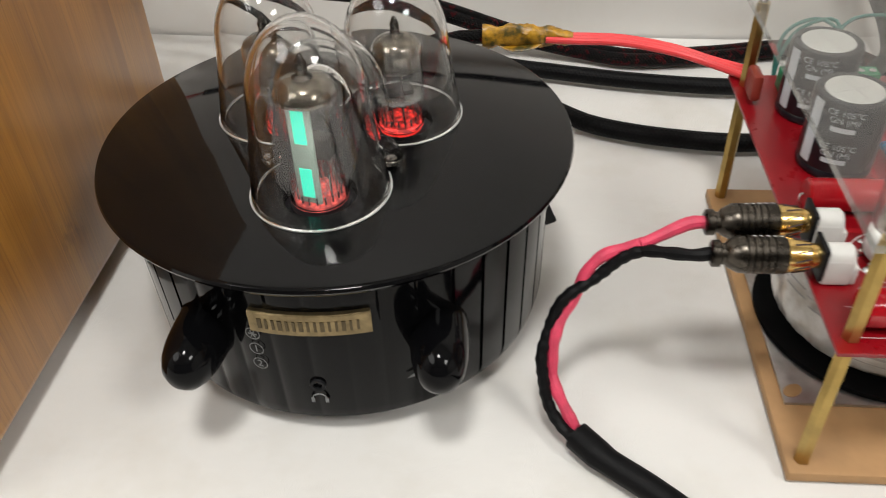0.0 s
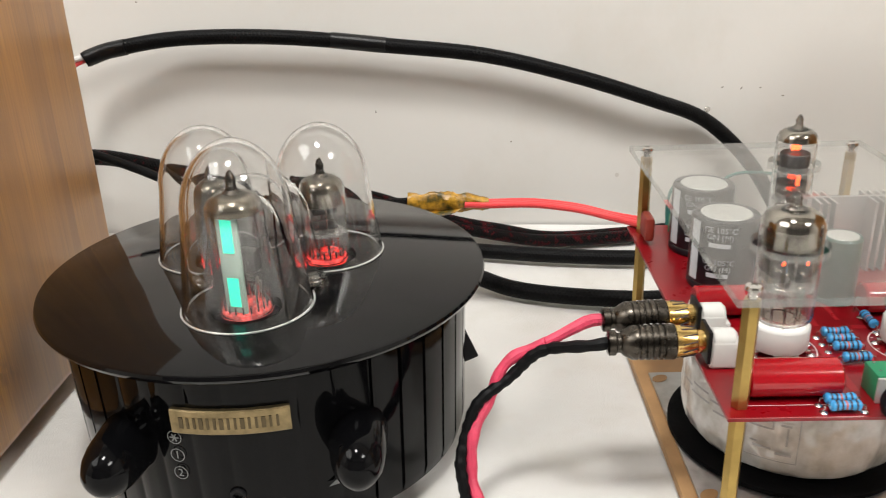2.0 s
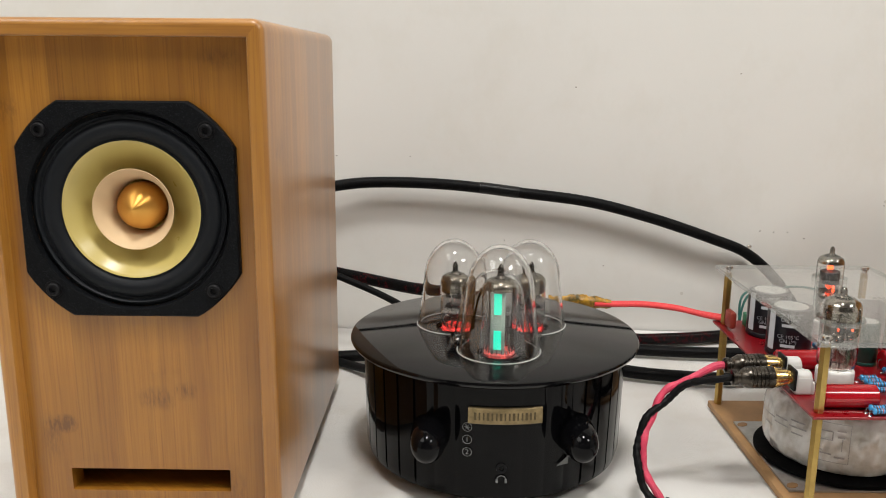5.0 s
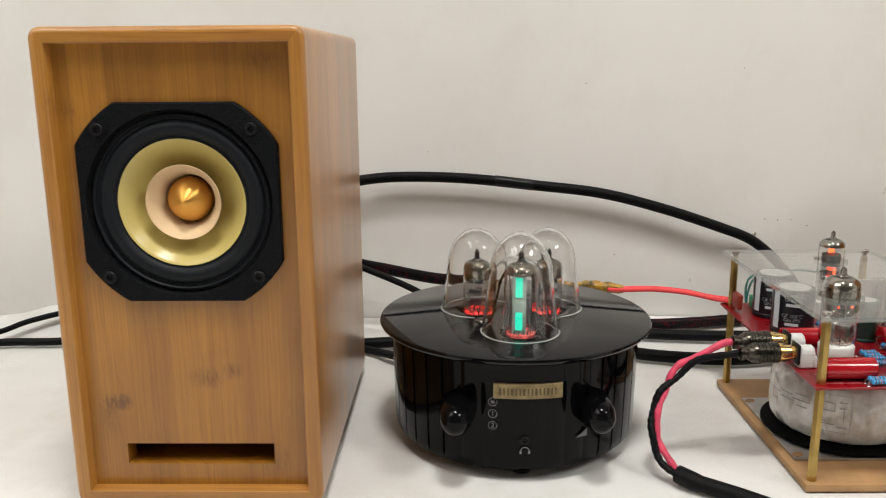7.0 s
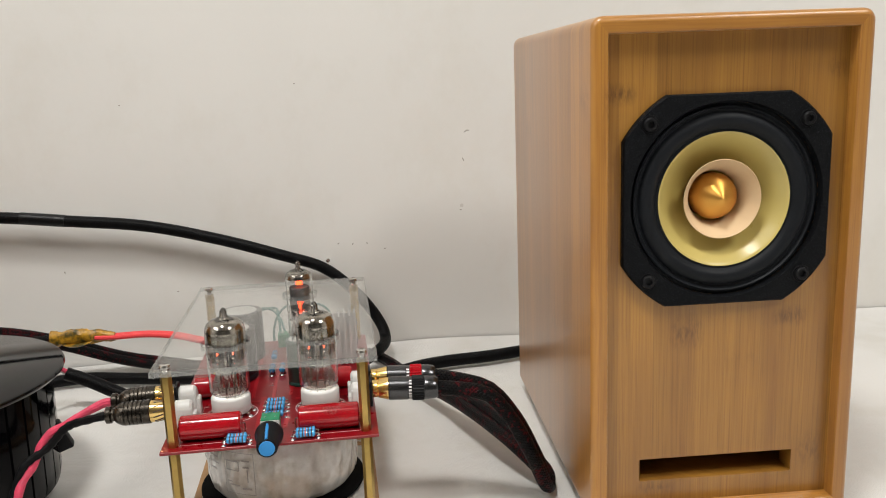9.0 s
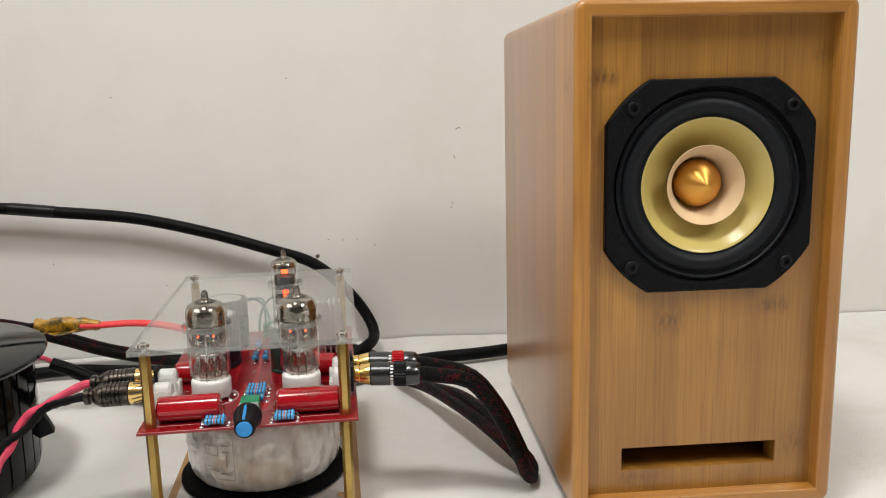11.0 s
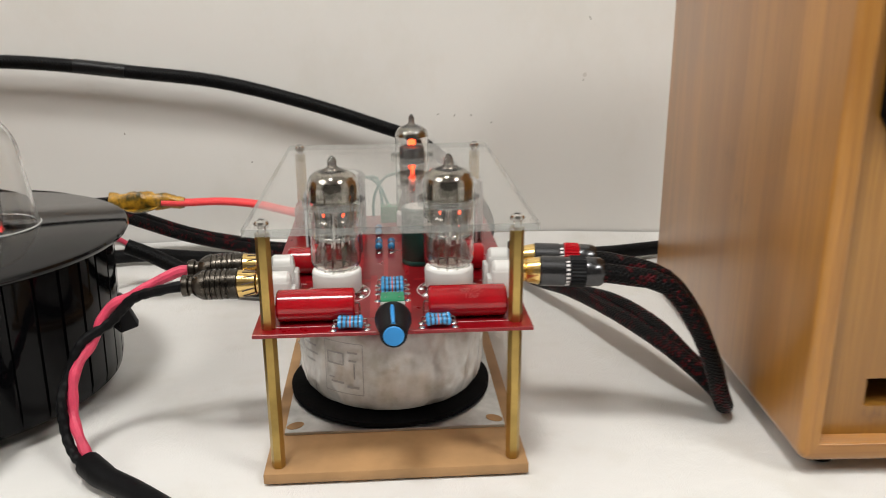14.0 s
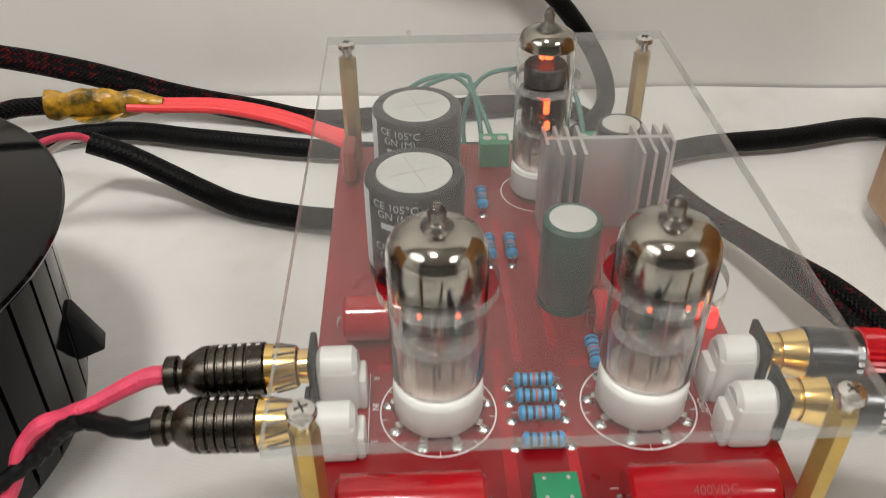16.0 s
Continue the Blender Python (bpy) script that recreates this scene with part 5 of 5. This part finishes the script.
def plug_parts(cable, at, to, style, ring=None):
    """A phono plug: gold nose at 'at', barrel towards 'to'."""
    m = lean(at, to)
    if style == "gunmetal":
        body = [(0.0, 0.0085), (0.0060, 0.0085), (0.0065, 0.009)]
        for i in range(5):
            h = 0.0125 + i * 0.0022
            body += [(0.0065, h), (0.0060, h + 0.0003), (0.0060, h + 0.0006), (0.0065, h + 0.0009)]
        body += [(0.0063, 0.0240), (0.0046, 0.0272), (0.0036, 0.0280), (0.0036, 0.0292), (0.0046, 0.0298), (0.0046, 0.0322), (0.0036, 0.0328), (0.0, 0.0328)]
        barrel = part("plug", lathe(body, 28, "x"), M["gunmetal"], cable, "dark metal phono plug", m)
        nose = [(0.0, -0.002), (0.0040, -0.002), (0.0040, 0.0008), (0.0046, 0.0010), (0.0050, 0.0014), (0.0060, 0.0080), (0.0060, 0.0086), (0.0, 0.0086)]
        part("nose", lathe(nose, 28, "x"), M["gold"], barrel, "gold-plated nose")
        for i in range(5):
            part("print_bar", box(0.0185 - 0.0022 * i, 0.0195 - 0.0022 * i, -0.0004, 0.0004, 0.00648, 0.00655), M["silk"], barrel, "", Matrix.Rotation(0.35, 4, "X"))
        for i in range(12):
            part("spline", box(0.0022, 0.0074, -0.00020, 0.00020, 0.0044, 0.00500), M["band_dark"], barrel, "", Matrix.Rotation(radians(30 * i), 4, "X") @ pose(0, 0, 0, 0, -7, 14))
    else:
        body = [(0.0, 0.0074), (0.0061, 0.0074), (0.0066, 0.0080), (0.0066, 0.0184), (0.0063, 0.0186), (0.0063, 0.0206), (0.0, 0.0206)]
        barrel = part("plug", lathe(body, 32, "x"), M["grey_metal"], cable, "grey metal phono plug", m)
        part("nose", lathe([(0.0, -0.002), (0.0046, -0.002), (0.0048, -0.0016), (0.0048, 0.0012), (0.0044, 0.0015), (0.0050, 0.0019), (0.0061, 0.0068), (0.0061, 0.0074), (0.0, 0.0074)], 32, "x"), M["gold"], barrel, "gold-plated nose")
        bm = lathe([(0.0, 0.0206), (0.0065, 0.0206), (0.0068, 0.0210), (0.0068, 0.0270), (0.0065, 0.0274), (0.0, 0.0274)], 56, "x")
        for v in bm.verts:
            if 0.0208 < v.co.x < 0.0272:
                ribs = 1 + 0.035 * math.copysign(1, math.sin(28 * math.atan2(v.co.z, v.co.y) + 0.05))
                v.co.y, v.co.z = v.co.y * ribs, v.co.z * ribs
        part("ring", bm, M[ring], barrel, "red knurled ring" if ring == "red" else "black knurled ring")
        part("tail", lathe([(0.0, 0.0274), (0.0064, 0.0274), (0.0066, 0.0280), (0.0063, 0.0335), (0.0054, 0.0350), (0.0, 0.0350)], 32, "x"), M["grey_metal"], barrel, "grey tapered tail")
        for i in range(8):
            part("print_bar", box(0.0188, 0.0203, -0.0006, 0.0004, 0.00631, 0.00636), M["silk"], barrel, "", Matrix.Rotation(radians(150 - i * 17), 4, "X"))


def cable(name, label, points, r, mat, m=None, ends=()):
    c = thing(name, label, "cable", m)
    part("sleeve", sweep(smooth_line(points), r, 14), mat, c)
    for tag, pts, rr, mt in ends:
        part(tag, sweep(smooth_line(pts, 0.003), rr, 10), mt, c)
    return c


# twisted pink and black pair to the left sockets
tw = thing("signal_cable", "twisted pink and black signal cable with dark metal phono plugs", "cable")
plug_parts(tw, (-0.0068, 0.0280, 0.0770), (-0.045, 0.0290, 0.0762), "gunmetal")
plug_parts(tw, (-0.0068, 0.0435, 0.0795), (-0.045, 0.0425, 0.0785), "gunmetal")
trunk = smooth_line([(-0.0420, 0.0355, 0.0775), (-0.0540, 0.0375, 0.0735), (-0.0710, 0.0395, 0.0630), (-0.0845, 0.0340, 0.0490), (-0.0912, 0.0250, 0.0330), (-0.0898, 0.0172, 0.0180), (-0.0828, 0.0080, 0.0080), (-0.0745, 0.0005, 0.0055)], 0.0018)
for k, mat in ((0, M["red_tape"]), (1, M["wire_black"])):
    pts = []
    run = 0.0
    for i, p in enumerate(trunk):
        d = (trunk[min(i + 1, len(trunk) - 1)] - trunk[max(i - 1, 0)]).normalized()
        side = d.cross(Vector((0, 0, 1))).normalized()
        nrm = side.cross(d)
        s = min(1.0, max(0.0, (i / len(trunk) - 0.30) / 0.25))
        s = s * s * (3 - 2 * s)
        off = Vector((0.0, 0.6, 0.8)).lerp(Vector((0.95, 0.3, 0.1)), s).normalized()
        off += 0.5 * math.sin(run * 210.0) * nrm
        q = p + (0.0021 if k == 0 else -0.0021) * off
        if q.z < 0.0024:
            q.z = 0.0024
        pts.append(q)
        if i + 1 < len(trunk):
            run += (trunk[i + 1] - p).length
    start = Vector((-0.0392, 0.0427, 0.0787)) if k == 0 else Vector((-0.0392, 0.0289, 0.0763))
    pts = smooth_line([start, start + Vector((-0.006, 0, -0.001))] + pts[10:], 0.0018)
    part("wire", sweep(pts, (lambda t: 0.0023 + 0.0002 * math.sin(t * 60)) if k == 0 else (lambda t: 0.00225 + 0.0002 * math.sin(t * 150)), 10), mat, tw, "pink shrink-sleeved wire" if k == 0 else "black wire")
part("sleeve", sweep(smooth_line([(-0.0800, 0.0058, 0.0062), (-0.0745, 0.0002, 0.0056), (-0.0690, -0.0048, 0.0052), (-0.050, -0.0195, 0.0050), (-0.020, -0.048, 0.0050), (0.030, -0.105, 0.0050), (0.060, -0.19, 0.0050), (0.05, -0.35, 0.005), (-0.05, -0.6, 0.005)]), lambda t: 0.0056 if t < 0.035 else 0.0050, 14), M["wire_black"], tw, "black outer sleeve")

# braided pair from the right sockets, in a hairpin down to the cloth
for k, (jy, jz) in enumerate(((0.0280, 0.0793), (0.0420, 0.0808))):
    b = thing("braided_cable", "black and red braided cable with a grey phono plug", "cable", None, "braided signal cables")
    dy = -0.003 + 0.0085 * k
    plug_parts(b, (0.1060, jy, jz), (0.150, jy - 0.004, jz - 0.001), "grey", "red" if k else "black")
    q = 0.0022 * k
    line = [(0.139, jy - 0.003, jz - 0.001), (0.153, jy - 0.005 - q, jz - 0.0025), (0.1690 + q, 0.0250 + dy, 0.0725), (0.1830 + q, 0.0250 + dy, 0.0550), (0.1945 + q, 0.0280 + dy, 0.0315), (0.2025 + q, 0.0340 + dy, 0.0120), (0.2068 + q, 0.0395 + dy, 0.0052), (0.2070 + q, 0.0495 + dy, 0.0075), (0.1970 + q, 0.0640 + dy, 0.0160), (0.1865 + 2 * q, 0.0880 + dy, 0.0205 + q), (0.1740 + 2 * q, 0.1250 + dy, 0.0210 + q), (0.1600 + q, 0.1700, 0.0165), (0.1440 + q, 0.2150, 0.0095), (0.1300, 0.2720 + q, 0.0065), (0.1080, 0.3120 + q, 0.0055), (0.0700, 0.3170 + 2.5 * q, 0.0060), (0.0200, 0.3075 + 3.0 * q, 0.0058), (-0.0300, 0.3030 + 3.0 * q, 0.0058), (-0.0620, 0.3120 + 2.5 * q, 0.0065 + q), (-0.1050, 0.3160 + 2 * q, 0.0150 + q), (-0.1500, 0.3060 + 2 * q, 0.0350 + q), (-0.1900, 0.2980 + q, 0.0490 + q), (-0.2350, 0.2980, 0.0540 + q), (-0.2900, 0.3000, 0.0645 + q), (-0.3450, 0.3050, 0.0720 + q), (-0.3950, 0.3080, 0.055 + q), (-0.415, 0.292, 0.025), (-0.41, 0.272 - q, 0.0062), (-0.39, 0.255 - q, 0.0060)]
    part("sleeve", sweep(smooth_line(line), 0.0043, 14), M["braid_red"], b, "black sleeve with red flecks")

# long black loudspeaker cable along the wall
arch = cable("speaker_cable", "thick black braided loudspeaker cable arching along the wall", [(-0.3385, 0.3140, 0.1368), (-0.325, 0.319, 0.1415), (-0.2784, 0.325, 0.1475), (-0.2099, 0.325, 0.1465), (-0.1374, 0.325, 0.1390), (-0.0738, 0.325, 0.1309), (-0.0144, 0.325, 0.1157), (0.0412, 0.325, 0.0972), (0.0750, 0.330, 0.0830), (0.1010, 0.327, 0.0610), (0.1200, 0.324, 0.0360), (0.1270, 0.312, 0.0190), (0.1180, 0.287, 0.0145), (0.0900, 0.272, 0.0065), (0.03, 0.268, 0.0065), (-0.03, 0.2745, 0.0065), (-0.09, 0.288, 0.0065), (-0.14, 0.298, 0.0065), (-0.2, 0.280, 0.0065), (-0.26, 0.258, 0.0065), (-0.33, 0.250, 0.0065), (-0.42, 0.262, 0.0065)], 0.0050, M["braid_black"], None,
      [("end_wire", [(-0.334, 0.3155, 0.1385), (-0.345, 0.3080, 0.1340), (-0.3480, 0.285, 0.1290), (-0.3470, 0.2205, 0.1310)], 0.0019, M["red_wire"]), ("end_wire", [(-0.334, 0.3155, 0.1390), (-0.346, 0.3060, 0.1375), (-0.3700, 0.275, 0.1300), (-0.3830, 0.2205, 0.1310)], 0.0019, M["white"])])
part("shrink_band", sweep(smooth_line([(-0.176, 0.3252, 0.1437), (-0.160, 0.3252, 0.1418), (-0.1400, 0.325, 0.1393)], 0.003), 0.0053, 14), M["shrink"], arch, "glossy black shrink band")
part("shrink_end", sweep(smooth_line([(-0.337, 0.3145, 0.1375), (-0.325, 0.319, 0.1415), (-0.312, 0.3205, 0.1437)], 0.003), 0.0054, 14), M["shrink"], arch, "glossy black shrink end")
cable("speaker_cable", "thick black loudspeaker cable lying on the cloth", [(-0.1290, 0.2440, 0.0300), (-0.1130, 0.2440, 0.0230), (-0.0920, 0.2390, 0.0135), (-0.0750, 0.2320, 0.0080), (-0.0560, 0.2215, 0.0065), (-0.0184, 0.2105, 0.0065), (0.03, 0.207, 0.0065), (0.09, 0.225, 0.0065), (0.1562, 0.264, 0.0065), (0.218, 0.2745, 0.0065), (0.262, 0.284, 0.0065), (0.300, 0.280, 0.0068), (0.306, 0.250, 0.06), (0.309, 0.221, 0.128)], 0.0052, M["braid_black"], None,
      [("end_wire", [(-0.122, 0.2442, 0.0268), (-0.1330, 0.2380, 0.0370), (-0.1450, 0.2150, 0.0420), (-0.1520, 0.1750, 0.0400)], 0.0017, M["red_tape"]), ("end_wire", [(-0.122, 0.2442, 0.0268), (-0.1340, 0.2400, 0.0340), (-0.1480, 0.2100, 0.0340), (-0.1560, 0.1750, 0.0330)], 0.0017, M["white"])])
# short wires with taped joint
rw = thing("power_lead", "red wires joined to black with yellow tape", "cable")
for k in range(3):
    o = 0.0030 * (k - 1)
    part("wire", sweep(smooth_line([(-0.0900, 0.2000 + o, 0.0712), (-0.0765, 0.2000 + o, 0.0705), (-0.0531, 0.195 + o, 0.0720), (-0.0300, 0.185 + o, 0.0722), (-0.0120, 0.1765 + o, 0.0700), (0.0010, 0.166 + 1.5 * o, 0.0702)], 0.004), 0.0017, 10), M["red_wire"], rw, "red wire")
bm = sweep(smooth_line([(-0.0765, 0.2000, 0.0706), (-0.0900, 0.2000, 0.0712), (-0.1050, 0.2000, 0.0718), (-0.1215, 0.2000, 0.0716)], 0.0016), lambda t: 0.0034 + 0.0022 * min(1, t * 2.2), 12)
for v in bm.verts:
    v.co += Vector((0.3, 1.0, 1.0)) * 0.0022 * noise.noise(v.co * 120) + Vector((0.2, 0.4, 1.0)) * 0.0008 * noise.noise(v.co * 420)
    v.co.y = 0.2 + (v.co.y - 0.2) * 0.8
fin = smooth_line([(-0.0900, 0.1985, 0.0700), (-0.0980, 0.1968, 0.0672), (-0.1080, 0.1972, 0.0665), (-0.1150, 0.1985, 0.0690)], 0.002)
merge(bm, sweep(fin, lambda t: 0.0012 + 0.0020 * math.sin(3.1416 * t), 8, None, 0.35))
part("tape_joint", bm, M["tape"], rw, "crumpled yellow tape")
part("lead", sweep(smooth_line([(-0.1190, 0.2000, 0.0716), (-0.140, 0.198, 0.0700), (-0.160, 0.1900, 0.0600), (-0.172, 0.182, 0.0500), (-0.176, 0.172, 0.045)]), 0.0036, 12), M["braid_red"], rw, "dark braided lead")
cable("thin_cable", "thin black cable hanging behind the preamplifier", [(-0.400, 0.235, 0.0820), (-0.365, 0.280, 0.0920), (-0.3325, 0.288, 0.0800), (-0.2900, 0.280, 0.0660), (-0.2500, 0.258, 0.0540), (-0.220, 0.205, 0.050), (-0.205, 0.170, 0.046)], 0.0030, M["wire_black"])
cable("thin_cable", "thin black cord resting on the bunched cloth", [(-0.95, 0.262, 0.0040), (-0.75, 0.268, 0.0040), (-0.6600, 0.282, 0.0060), (-0.6200, 0.292, 0.0165), (-0.5800, 0.300, 0.0240), (-0.53, 0.304, 0.0260), (-0.47, 0.290, 0.0220), (-0.43, 0.262, 0.020)], 0.0026, M["wire_black"])
cable("mains_cable", "thin black cord lying on the cloth", [(-0.95, 0.236, 0.0045), (-0.75, 0.240, 0.0045), (-0.6351, 0.2649, 0.0045), (-0.5839, 0.2673, 0.0045), (-0.45, 0.285, 0.0045), (-0.34, 0.27, 0.0045), (-0.285, 0.235, 0.0045), (-0.245, 0.185, 0.0150), (-0.225, 0.165, 0.025)], 0.0036, M["wire_black"])
for k in range(2):
    part("wire", sweep(smooth_line([(0.046 + 0.004 * k, 0.160, PZ + 0.006), (0.044, 0.178, PZ + 0.016), (0.040 - 0.006 * k, 0.186, PZ + 0.020), (0.022 - 0.004 * k, 0.178, PZ + 0.016), (0.016, 0.172, PZ - 0.004), (0.02, 0.160, PZ - 0.02)], 0.003), 0.0009, 8), M["teal"], amp, "thin teal transformer wire")
part("wire", sweep(smooth_line([(0.083, 0.160, PZ + 0.006), (0.080, 0.176, PZ + 0.018), (0.068, 0.184, PZ + 0.022), (0.048, 0.184, PZ + 0.020), (0.040, 0.176, PZ + 0.004), (0.045, 0.160, PZ - 0.02)], 0.003), 0.0009, 8), M["teal"], amp, "thin teal transformer wire")
